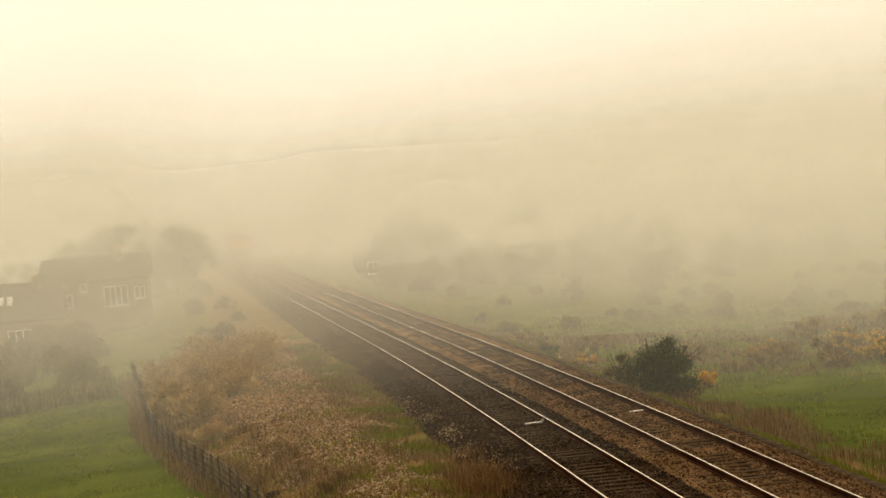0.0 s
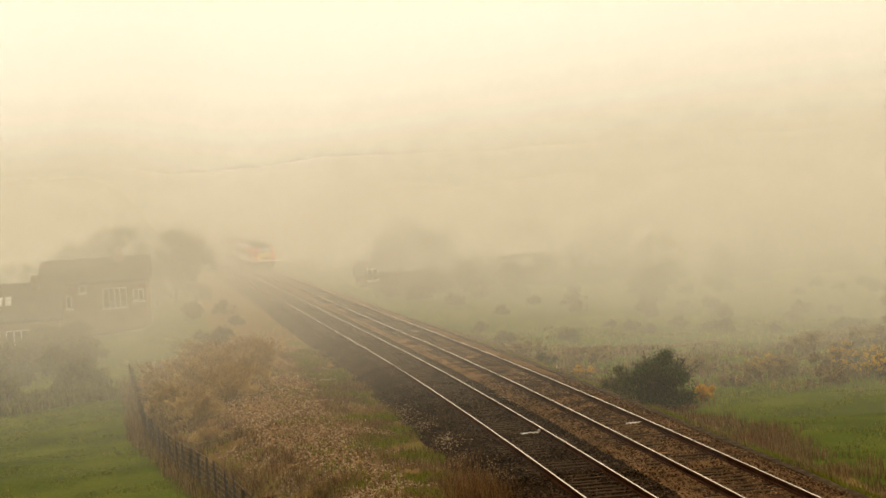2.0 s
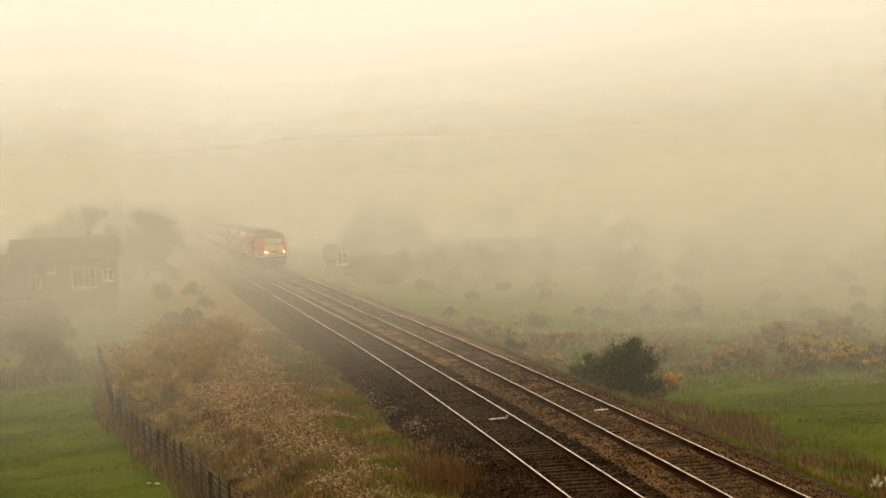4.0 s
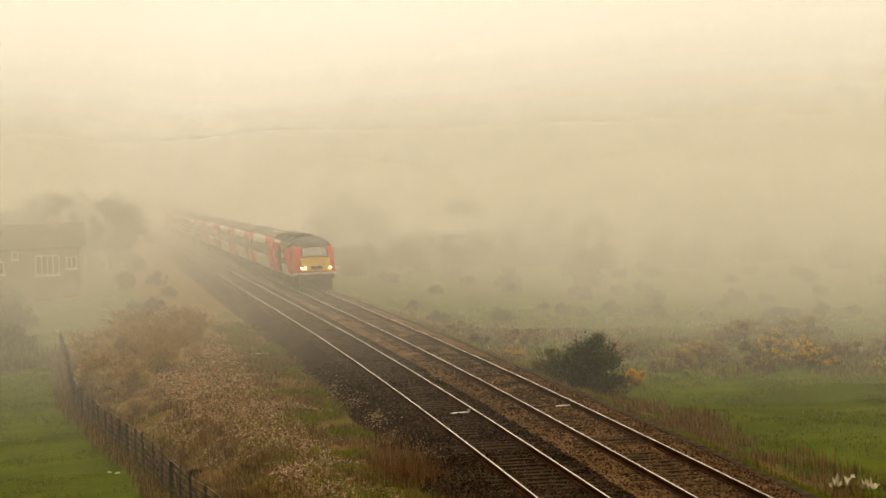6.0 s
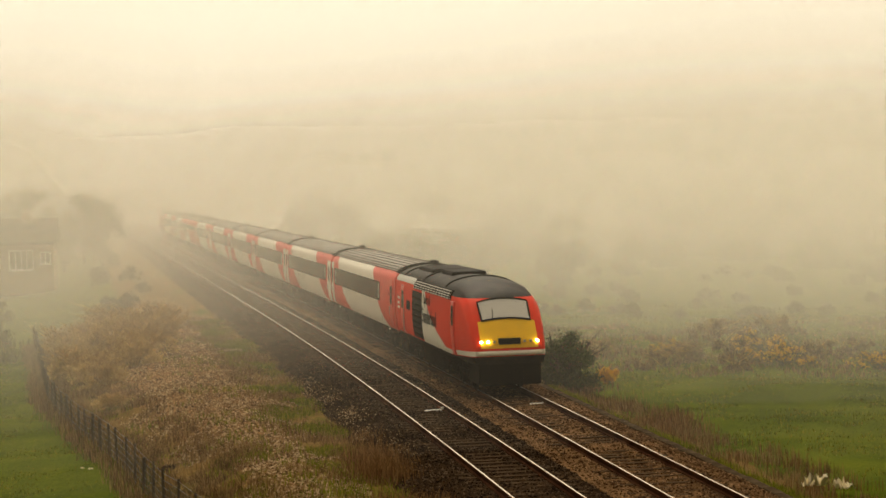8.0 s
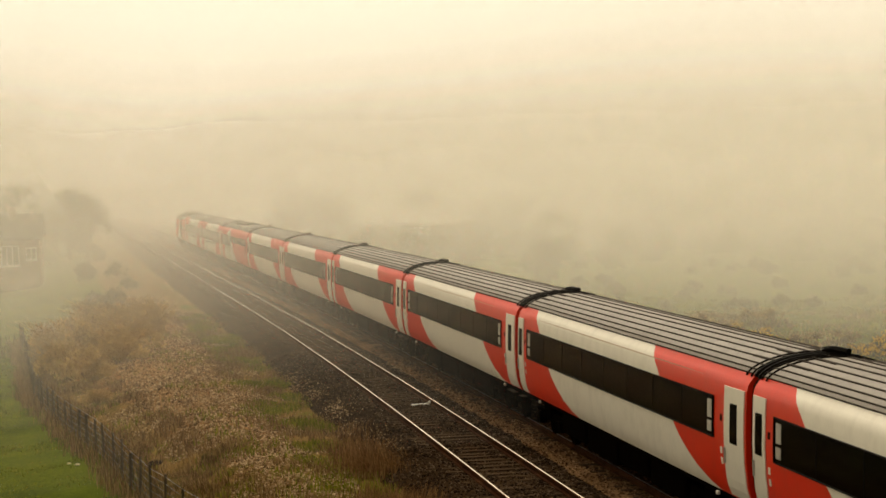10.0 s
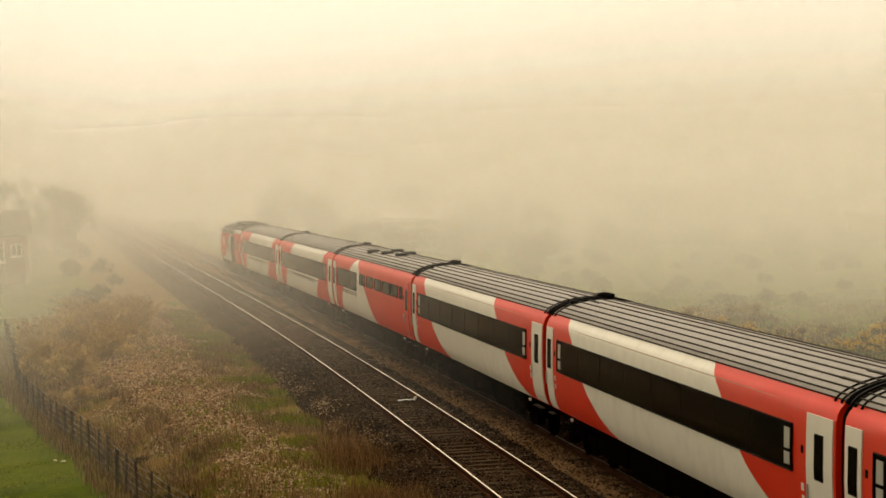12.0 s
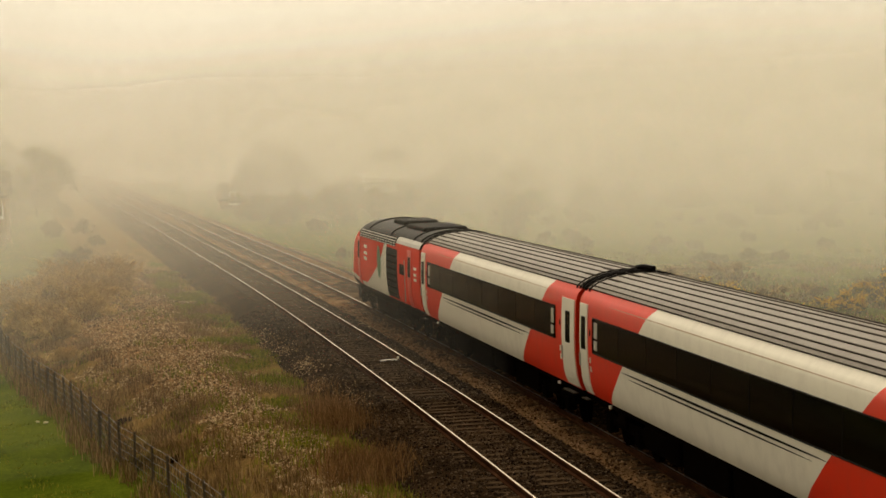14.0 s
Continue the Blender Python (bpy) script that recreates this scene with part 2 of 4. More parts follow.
def add_tube(bm, pts, radius, sides=6):
    """A round bar along points."""
    rings = []
    for i, p in enumerate(pts):
        d = (Vector(pts[min(i + 1, len(pts) - 1)]) - Vector(pts[max(i - 1, 0)])).normalized()
        q = d.to_track_quat("Z", "Y")
        rings.append([bm.verts.new(Vector(p) + q @ Vector((radius * math.cos(a), radius * math.sin(a), 0))) for a in (2 * math.pi * j / sides for j in range(sides))])
    for a, b in zip(rings, rings[1:]):
        for j in range(sides):
            bm.faces.new((a[j], a[(j + 1) % sides], b[(j + 1) % sides], b[j]))
    bm.faces.new(rings[0][::-1])
    bm.faces.new(rings[-1])


def loft(rings, close_ends=True):
    """Faces through rings of equal length, closed round."""
    n = len(rings[0])
    verts = [v for r in rings for v in r]
    faces = []
    for i in range(len(rings) - 1):
        for j in range(n):
            faces.append((i * n + j, i * n + (j + 1) % n, (i + 1) * n + (j + 1) % n, (i + 1) * n + j))
    if close_ends:
        faces.append(tuple(range(n))[::-1])
        faces.append(tuple((len(rings) - 1) * n + j for j in range(n)))
    return verts, faces


# ---- ground ----
def ground_material():
    """Turf, rough soil and gravel that run into one another along ragged edges."""
    m, n, l, b = material("pasture_soil_and_gravel")
    at = n.new("ShaderNodeAttribute")
    at.attribute_name = "cover"
    sep = n.new("ShaderNodeSeparateColor")
    l.new(at.outputs["Color"], sep.inputs[0])
    v = coords(n, l)
    fine, mid, coarse = noise_tex(n, l, v, 7.0, 5.0, 0.7), noise_tex(n, l, v, 1.1, 4.0), noise_tex(n, l, v, 0.22, 3.0)
    grit = noise_tex(n, l, v, 16.0, 4.0, 0.8)
    both = mix_rgb(n, l, 0.5, fine, coarse)
    turf = ramp(n, l, both, ((0.30, (0.022, 0.036, 0.003)), (0.5, (0.062, 0.080, 0.006)), (0.72, (0.125, 0.128, 0.014))))
    soil = ramp(n, l, mix_rgb(n, l, 0.5, fine, mid), ((0.3, (0.05, 0.045, 0.007)), (0.5, (0.135, 0.082, 0.026)), (0.72, (0.23, 0.145, 0.055))))
    stone = ramp(n, l, mix_rgb(n, l, 0.35, grit, mid), ((0.30, (0.05, 0.024, 0.008)), (0.5, (0.20, 0.108, 0.043)), (0.74, (0.42, 0.265, 0.125))))
    jag = math_node(n, l, "SUBTRACT", mix_rgb(n, l, 0.5, fine, mid), 0.5)

    def mask(c):
        r = n.new("ShaderNodeMapRange")
        r.inputs["From Min"].default_value, r.inputs["From Max"].default_value = 0.40, 0.60
        l.new(math_node(n, l, "ADD", c, jag), r.inputs["Value"])
        return r.outputs[0]

    c = mix_rgb(n, l, mask(sep.outputs["Red"]), soil, turf)
    c = mix_rgb(n, l, mask(sep.outputs["Green"]), c, stone)
    l.new(c, b.inputs["Base Color"])
    b.inputs["Roughness"].default_value = 0.95
    b.inputs["Specular IOR Level"].default_value = 0.0
    bump(n, l, b, fine, 0.7, 0.06)
    return m


def ground_sheet():
    offs = [-2400, -1200, -600, -300, -160, -100, -70, -50, -38, -30, -25, -21, -18] + list(np.arange(-16, -2.4, 0.4)) + [-1.5, 1.5, 4.5] + list(np.arange(5.5, 14, 0.5)) + [16, 18, 21, 25, 30, 38, 50, 70, 100, 160, 300, 600, 1200, 2400]
    ss = [-300, -150, -60, -20, 10, 25] + list(np.arange(32, 130, 0.7)) + list(np.arange(130, 260, 4.0)) + [270, 300, 340, 400, 500, 700, 1000, 1600, 2600, 4200]
    verts, faces, cover = [], [], []
    for s in ss:
        f = fence_off(s)
        for o in offs:
            x, y, _ = along(s, o)
            verts.append((x, y, height(o, s)))
            wob = noise.noise((o * 0.5, s * 0.3, 0)) * 0.9
            green = max(smooth(f + 0.6 - o, -0.6, 0.6), smooth(o, 8.0 + wob, 9.2 + wob), smooth(s, 120, 160) * smooth(abs(o), 6, 9))
            stony = smooth(o, f + 1.5 + wob, f + 3.2 + wob) * smooth(-o, 3.9 - wob * 0.5, 5.0 - wob * 0.5) * smooth(-s, -150, -118)
            if -3.9 < o < -2.4:
                green = max(green, 0.36 + 0.5 * noise.noise((o * 0.8, s * 0.25, 5.0)))
            if 5.9 < o < 8.0:
                green = 0.62
            cover += (green, stony, 0.0, 1.0)
    n = len(offs)
    for i in range(len(ss) - 1):
        for j in range(n - 1):
            faces.append((i * n + j, i * n + j + 1, (i + 1) * n + j + 1, (i + 1) * n + j))
    ob = solid("ground", verts, faces, ground_material(), shade=True)
    ob.data.color_attributes.new("cover", "FLOAT_COLOR", "POINT").data.foreach_set("color", cover)
    return tagged(ob, "green pasture and a gravelly railway bank fading into fog", "ground", kind="structure")


ground_sheet()

# ---- fog: thin veils hanging one behind another down the valley, thinner with height ----
FOG_DENSITY, FOG_WHITE, LOW_FOG = 0.0115, (0.97, 0.925, 0.85), (0.96, 0.915, 0.805)


def fog_material(name, depth, pool, west_pool, tint):
    """A veil of the given optical depth that thins out upwards and drifts in patches; pool, west_pool: how much thicker it lies beside the line."""
    m, n, l, b = material(name)
    n.remove(b)
    out = n["Material Output"]
    g = n.new("ShaderNodeNewGeometry")
    sep = n.new("ShaderNodeSeparateXYZ")
    l.new(g.outputs["Position"], sep.inputs[0])
    fade = n.new("ShaderNodeMapRange")
    fade.interpolation_type = "SMOOTHSTEP"
    fade.inputs["From Min"].default_value = 3.0
    fade.inputs["From Max"].default_value = 24.0
    fade.inputs["To Min"].default_value = -depth
    fade.inputs["To Max"].default_value = 0.0
    l.new(sep.outputs["Z"], fade.inputs["Value"])
    sc = n.new("ShaderNodeVectorMath")
    sc.operation = "SCALE"
    sc.inputs["Scale"].default_value = 0.035
    l.new(g.outputs["Position"], sc.inputs[0])
    cloud = math_node(n, l, "ADD", math_node(n, l, "MULTIPLY", noise_tex(n, l, sc.outputs[0], 1.0, 1.0), 1.2), 0.4)
    # the railway runs on a low bank, where the fog is thinner than in the hollows beside it
    aside = math_node(n, l, "ABSOLUTE", math_node(n, l, "ADD", math_node(n, l, "MULTIPLY", sep.outputs["Y"], 0.0446), math_node(n, l, "SUBTRACT", sep.outputs["X"], 4.5)))
    hollow = n.new("ShaderNodeMapRange")
    hollow.interpolation_type = "SMOOTHSTEP"
    for k, v in (("From Min", 5.0), ("From Max", 20.0), ("To Min", 0.8), ("To Max", 0.8 + 0.7 * pool)):
        hollow.inputs[k].default_value = v
    l.new(aside, hollow.inputs["Value"])
    west = n.new("ShaderNodeMapRange")
    west.interpolation_type = "SMOOTHSTEP"
    for k, v in (("From Min", -16.0), ("From Max", -6.0), ("To Min", 1.0 + west_pool), ("To Max", 1.0)):
        west.inputs[k].default_value = v
    l.new(math_node(n, l, "ADD", math_node(n, l, "MULTIPLY", sep.outputs["Y"], 0.0446), sep.outputs["X"]), west.inputs["Value"])
    clear = math_node(n, l, "EXPONENT", math_node(n, l, "MULTIPLY", math_node(n, l, "MULTIPLY", fade.outputs[0], cloud), math_node(n, l, "MULTIPLY", hollow.outputs[0], west.outputs[0])))
    tr, df, tl = n.new("ShaderNodeBsdfTransparent"), n.new("ShaderNodeBsdfDiffuse"), n.new("ShaderNodeBsdfTranslucent")
    df.inputs[0].default_value = tl.inputs[0].default_value = (*tint, 1)
    a, c = n.new("ShaderNodeMixShader"), n.new("ShaderNodeMixShader")
    a.inputs[0].default_value = 0.5
    l.new(df.outputs[0], a.inputs[1])
    l.new(tl.outputs[0], a.inputs[2])
    l.new(clear, c.inputs[0])
    l.new(a.outputs[0], c.inputs[1])
    l.new(tr.outputs[0], c.inputs[2])
    l.new(c.outputs[0], out.inputs[0])
    return m


for start, end, step, thick, pool, west_pool in ((60, 84, 6.0, 0.26, 1.2, -0.6), (84, 104, 5.0, 0.72, 1.2, -0.5), (104, 132, 5.6, 0.86, 1.2, -0.45), (132, 192, 12.0, 0.72, 0.8, -0.15), (192, 262, 14.0, 0.68, 0.7, 0.1), (262, 422, 32.0, 0.70, 0.9, 0.5), (440, 500, 70.0, 1.6, 0.3, 0.2)):
    veil = fog_material("drifting_fog", FOG_DENSITY * step * thick, pool, west_pool, LOW_FOG if start < 260 else FOG_WHITE)
    for y in np.arange(start, end, step):
        w = 60 + (0.5 if y < 430 else 3.0) * y
        fog = solid("fog_veil", [(-w, y, -9), (w, y, -9), (w, y, 36), (-w, y, 36)], [(0, 1, 2, 3)], veil)
        tagged(fog, "thin pale veil of fog hanging in the valley", "fog", kind="stuff")


# ---- railway: two tracks of rails, sleepers and ballast ----
def rail_mesh(off):
    prof = [(-0.070, -0.159), (0.070, -0.159), (0.070, -0.148), (0.012, -0.125), (0.012, -0.045), (0.036, -0.036), (0.036, -0.010), (0.019, 0.0), (-0.019, 0.0), (-0.036, -0.010), (-0.036, -0.036), (-0.012, -0.045), (-0.012, -0.125), (-0.070, -0.148)]
    ss = list(np.arange(-80, 420, 4.0)) + list(np.arange(420, 900, 20.0))
    rings = []
    for s in ss:
        x, y, a = along(s, off)
        rings.append([(x + u * math.cos(a), y + u * math.sin(a), w) for u, w in prof])
    verts, faces = loft(rings)
    index = [1 if len(f) == 4 and i % len(prof) == 7 else 0 for i, f in enumerate(faces)]
    return verts, faces, index


def chip(bm_verts, faces, x, y, z, r, rnd):
    """One angular stone, a squashed octahedron."""
    k = len(bm_verts)
    q = Euler((rnd.uniform(0, 3), rnd.uniform(0, 3), rnd.uniform(0, 6)))
    mtx = q.to_matrix()
    for d in ((1, 0, 0), (-1, 0, 0), (0, 1, 0), (0, -1, 0), (0, 0, 1), (0, 0, -1)):
        v = mtx @ Vector(d) * (r * rnd.uniform(0.7, 1.2))
        bm_verts.append((x + v.x, y + v.y, z + v.z * 0.75))
    for a, b, c in ((0, 2, 4), (2, 1, 4), (1, 3, 4), (3, 0, 4), (2, 0, 5), (1, 2, 5), (3, 1, 5), (0, 3, 5)):
        faces.append((k + a, k + b, k + c))


def ballast_level(off, s):
    """Top of the ballast, off from its own track's centre."""
    n = noise.noise((off * 1.7, s * 0.8, 1.3)) * 0.045 + noise.noise((off * 5, s * 5, 2.3)) * 0.03
    return interp(abs(off), (0, 0.6, 1.25, 1.75, 2.6), (-0.190, -0.182, -0.178, -0.26, -0.60)) + n


def track(name, centre, bed_mat, chip_mat, label, seed):
    root = tagged(new(name), label, "railway track", kind="structure")
    rnd = random.Random(seed)
    offs = list(np.arange(-2.6, 2.61, 0.26))
    if centre > 1:
        offs = [-1.65] + [o for o in offs if o > -1.6]
    else:
        offs = [o for o in offs if o < 1.6] + [1.65]
    ss = list(np.arange(30, 110, 0.5)) + list(np.arange(110, 420, 4.0)) + [500, 700, 900]
    verts, faces = [], []
    for s in [-80, 0] + ss:
        for o in offs:
            x, y, _ = along(s, centre + o)
            verts.append((x, y, ballast_level(o, s)))
    n = len(offs)
    for i in range(len(ss) + 1):
        for j in range(n - 1):
            faces.append((i * n + j, i * n + j + 1, (i + 1) * n + j + 1, (i + 1) * n + j))
    solid("ballast_bed", verts, faces, bed_mat, root, shade=True)
    verts, faces = [], []
    for _ in range(26000):
        s = 34 + 60 * rnd.random() ** 1.3
        o = rnd.uniform(offs[0], offs[-1])
        x, y, _a = along(s, centre + o)
        if abs(abs(o) - GAUGE / 2) > 0.09:
            chip(verts, faces, x, y, ballast_level(o, s) + 0.01, rnd.uniform(0.018, 0.045), rnd)
    tagged(solid("ballast_chips", verts, faces, chip_mat, root), kind="stuff")
    for side in (-1, 1):
        v, f, idx = rail_mesh(centre + side * GAUGE / 2)
        solid("rail", v, f, [RUST, STEEL_RAIL], root, "rusty rail with polished running top", idx)
    bm = bmesh.new()
    add_box(bm, -1.25, 1.25, -0.125, 0.125, -0.3, -0.172, 0.012)
    me = bpy.data.meshes.new("sleeper")
    bm.to_mesh(me)
    bm.free()
    me.materials.append(SLEEPER)
    for i in range(150):
        x, y, a = along(34 + i * 0.65, centre)
        sl = new("sleeper", me)
        sl.parent = root
        sl.matrix_basis = Matrix.Translation((x, y, rnd.uniform(-0.012, 0.012))) @ Matrix.Rotation(a + rnd.uniform(-0.01, 0.01), 4, "Z")
    bm = bmesh.new()
    for i in range(150, 520):
        x, y, a = along(34 + i * 0.65, centre)
        k = len(bm.verts)
        add_box(bm, x - 1.25, x + 1.25, y - 0.125, y + 0.125, -0.3, -0.165)
    tagged(part("far_sleepers", bm, SLEEPER, root), kind="stuff")
    return root


track("track_near", 0.0, BALLAST_DARK, CHIPS_DARK, "railway track on dark grey-brown ballast with shiny rails", 11)
track("track_far", APART, BALLAST_RED, CHIPS_RED, "railway track on rust-brown ballast with shiny rails", 12)


# ---- the train ----
SIDE_Z = (0.98, 1.1, 1.3, 1.75, 2.2, 2.75, 3.02, 3.12, 3.20, 3.28)
SIDE_W = (1.22, 1.285, 1.335, 1.37, 1.37, 1.345, 1.325, 1.30, 1.255, 1.18)
GUTTER_X, GUTTER_Z, RISE = 1.18, 3.28, 0.35
CROWN = GUTTER_Z + RISE


def half_width(z):
    return interp(z, SIDE_Z, SIDE_W)


def roof_level(x):
    return GUTTER_Z + RISE * max(0.0, 1 - (x / GUTTER_X) ** 2) ** 0.65


def roof_arc(n, lift=0.0):
    """Points over the roof from one gutter to the other."""
    return [((GUTTER_X + lift) * math.cos(a), GUTTER_Z + (RISE + lift) * math.sin(a) ** 1.3) for a in (math.pi * i / n for i in range(n + 1))]


def body_profile(inset=0.0):
    right = [(w - inset, z) for w, z in zip(SIDE_W, SIDE_Z)]
    top = [(x * (1 - inset / GUTTER_X), z - inset) for x, z in roof_arc(16)[1:-1]]
    return right + top + [(-x, z) for x, z in right[::-1]]


def body_shell(name, y0, y1, mat, parent, label="", inset=0.0):
    prof = body_profile(inset)
    rings = [[(x, y, z) for x, z in prof] for y in (y0, y1)]
    v, f = loft(rings)
    return solid(name, v, f, mat, parent, label, shade=35)


def ribbed_roof(y0, y1, mat, parent, ribs=13):
    """Roof sheet with lengthwise ribs, laid over the body shell."""
    prof = []
    for i in range(ribs):
        a0 = math.pi * (0.06 + 0.88 * i / (ribs - 1))
        for da, lift in ((-0.020, 0.008), (-0.014, 0.026), (0.014, 0.026), (0.020, 0.008)):
            a = a0 + da
            prof.append(((GUTTER_X + lift * 0.5) * math.cos(a), GUTTER_Z + RISE * math.sin(a) ** 1.3 + lift))
    under = [(x * 0.97, z - 0.03) for x, z in prof[::-4]]
    ring = prof + under
    v, f = loft([[(x, y, z) for x, z in ring] for y in (y0, y1)])
    n = len(ring)
    index = [1 if i < len(prof) and i % 4 != 3 else 0 for i in range(len(f))]
    return solid("roof", v, f, [mat, SEAM], parent, "grey roof with dark lengthwise ribs", index)


def side_patch(name, side, y0, y1, z0, z1, mat, parent, label="", proud=0.012, slant=0.0):
    """A panel that follows the curved side."""
    n = max(2, int((z1 - z0) / 0.18) + 1)
    verts, faces = [], []
    for d in (proud, -0.03):
        for i in range(n + 1):
            z = z0 + (z1 - z0) * i / n
            for y in (y0, y1):
                verts.append((side * (half_width(z) + d), y + slant * (z - z0), z))
    m = 2 * (n + 1)
    for i in range(n):
        a = 2 * i
        faces.append((a, a + 1, a + 3, a + 2))
        faces.append((m + a, m + a + 2, m + a + 3, m + a + 1))
        faces.append((a, a + 2, m + a + 2, m + a))
        faces.append((a + 1, m + a + 1, m + a + 3, a + 3))
    faces.append((0, m, m + 1, 1))
    faces.append((m - 2, m - 1, 2 * m - 1, 2 * m - 2))
    return solid(name, verts, faces, mat, parent, label)


def rim(name, side, y0, y1, z0, z1, mat, parent):
    """A thin frame round an opening in the side."""
    bm = bmesh.new()
    loop = [(y0, z0), (y1, z0), (y1, z1), (y0, z1), (y0, z0)]
    for (ya, za), (yb, zb) in zip(loop, loop[1:]):
        k = 4
        pts = [(side * (half_width(za + (zb - za) * i / k) + 0.018), ya + (yb - ya) * i / k, za + (zb - za) * i / k) for i in range(k + 1)]
        add_tube(bm, pts, 0.016, 4)
    return part(name, bm, mat, parent)


def wheel_disc(bm, x, y, r, w):
    ring = []
    for xx, rr in ((x - w / 2, r * 0.55), (x - w / 2, r), (x + w / 2, r), (x + w / 2, r * 0.55)):
        ring.append([bm.verts.new((xx, y + rr * math.cos(a), r + rr * math.sin(a))) for a in (2 * math.pi * j / 18 for j in range(18))])
    for a, b in zip(ring, ring[1:]):
        for j in range(18):
            bm.faces.new((a[j], a[(j + 1) % 18], b[(j + 1) % 18], b[j]))
    bm.faces.new(ring[0][::-1])
    bm.faces.new(ring[-1])


def bogie(parent, yc):
    bm = bmesh.new()
    for x in (-1, 1):
        add_box(bm, x * 1.05 - 0.09, x * 1.05 + 0.09, yc - 1.75, yc + 1.75, 0.48, 0.72, 0.03)
        for dy in (-1.3, 1.3):
            add_box(bm, x * 1.12 - 0.1, x * 1.12 + 0.1, yc + dy - 0.2, yc + dy + 0.2, 0.32, 0.62, 0.03)
        add_box(bm, x * 1.14 - 0.08, x * 1.14 + 0.08, yc - 0.35, yc + 0.35, 0.6, 0.92, 0.04)
    add_box(bm, -1.0, 1.0, yc - 0.3, yc + 0.3, 0.5, 0.8)
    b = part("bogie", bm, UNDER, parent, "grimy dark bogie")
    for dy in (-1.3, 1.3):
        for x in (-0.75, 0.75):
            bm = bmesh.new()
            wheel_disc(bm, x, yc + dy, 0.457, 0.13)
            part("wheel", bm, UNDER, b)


def end_door(car, side, y0, y1, mat, label):
    d = side_patch("door", side, y0, y1, 1.02, 3.02, mat, car, label, 0.02)
    w = min(0.42, (y1 - y0) * 0.5)
    yc = (y0 + y1) / 2
    side_patch("door_window", side, yc - w / 2, yc + w / 2, 2.02, 2.72, GLASS, d, "", 0.028)
    rim("window_rim", side, yc - w / 2, yc + w / 2, 2.02, 2.72, BLACK, d)
    bm = bmesh.new()
    x = side * (half_width(1.75) + 0.045)
    add_tube(bm, [(x, y1 - 0.12, 1.62), (x, y1 - 0.12, 1.9)], 0.02, 6)
    part("door_handle", bm, GREY, d)
    bm = bmesh.new()
    x = side * (half_width(1.02) + 0.05)
    add_box(bm, min(x, x + side * 0.12), max(x, x + side * 0.07), y0 + 0.1, y1 - 0.1, 0.88, 0.905)
    part("footstep", bm, SEAM, car)


def coach_ends(car, length):
    """Black gangways, hoops and pipes over the joints."""
    for y0, y1 in ((0.0, 0.2), (length - 0.2, length)):
        body_shell("gangway", y0, y1, BLACK, car, "black rubber gangway", 0.10)
    for y in (0.32, 0.62, length - 0.62, length - 0.32):
        bm = bmesh.new()
        add_tube(bm, [(x, y, z) for x, z in roof_arc(18, 0.02)], 0.022, 6)
        part("roof_hoop", bm, BLACK, car)
    for y in (0.12, length - 0.12):
        bm = bmesh.new()
        add_tube(bm, [(x * 0.98, y, z) for x, z in roof_arc(18, 0.0)], 0.06, 6)
        part("gangway_seal", bm, BLACK, car, "thick black seal over the joint")
    for y0 in (0.35, length - 2.0):
        for x in (-0.75, -0.3, 0.3, 0.75):
            box("roof_strip", x - 0.035, x + 0.035, y0 + 0.2, y0 + 1.3, roof_level(x) - 0.03, roof_level(x) + 0.03, SEAM, car, bevel=0.012)
    bm = bmesh.new()
    add_tube(bm, [(0.15, 0.3, CROWN + 0.07), (0.2, -0.1, CROWN + 0.11), (0.3, -0.6, CROWN + 0.09)], 0.06, 6)
    part("roof_pipe", bm, BLACK, car)


def coach_under(car, length):
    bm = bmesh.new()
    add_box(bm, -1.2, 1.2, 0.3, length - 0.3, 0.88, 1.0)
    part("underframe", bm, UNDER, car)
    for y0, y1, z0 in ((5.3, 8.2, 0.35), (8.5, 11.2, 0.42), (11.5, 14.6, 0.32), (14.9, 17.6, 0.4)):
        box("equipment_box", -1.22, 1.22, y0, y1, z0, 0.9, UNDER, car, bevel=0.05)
    for yc in (3.4, length - 3.4):
        bogie(car, yc)
    for y in (2.6, length - 2.6):
        for x in (-1, 1):
            bm = bmesh.new()
            add_box(bm, x * 1.26 - 0.03, x * 1.26 + 0.03, y - 0.05, y + 0.05, 0.88, 0.95, 0.012)
            part("marker_plate", bm, WHITE, car, "small white marker plate")


def window_strip(car, side, y0, y1, z0, z1, bays):
    w = side_patch("window", side, y0, y1, z0, z1, GLASS, car, "long dark tinted window band", 0.012)
    rim("window_frame", side, y0, y1, z0, z1, BLACK, w)
    for i in range(1, bays):
        y = y0 + (y1 - y0) * i / bays
        side_patch("pillar", side, y - 0.02, y + 0.02, z0 + 0.02, z1 - 0.02, BLACK, w, "", 0.015)
    for y in (y0 + 0.12, y1 - 0.42):
        if bays > 4:
            side_patch("toplight", side, y, y + 0.3, z0 + 0.08, z0 + 0.28, GREY, w, "", 0.02)
            side_patch("toplight", side, y, y + 0.3, z0 + 0.34, z1 - 0.08, GREY, w, "", 0.02)


def stripe(car, side, y0, y1, z, thick, mat, name="pinstripe"):
    verts, faces = [], []
    n = 24
    for i in range(n + 1):
        u = i / n
        t = thick * (math.sin(math.pi * u) ** 0.5 + 0.15)
        for dz in (-t / 2, t / 2):
            verts.append((side * (half_width(z) + 0.006), y0 + (y1 - y0) * u, z + dz))
    for i in range(n):
        faces.append((2 * i, 2 * i + 1, 2 * i + 3, 2 * i + 2))
    solid(name, verts, faces, mat, car)


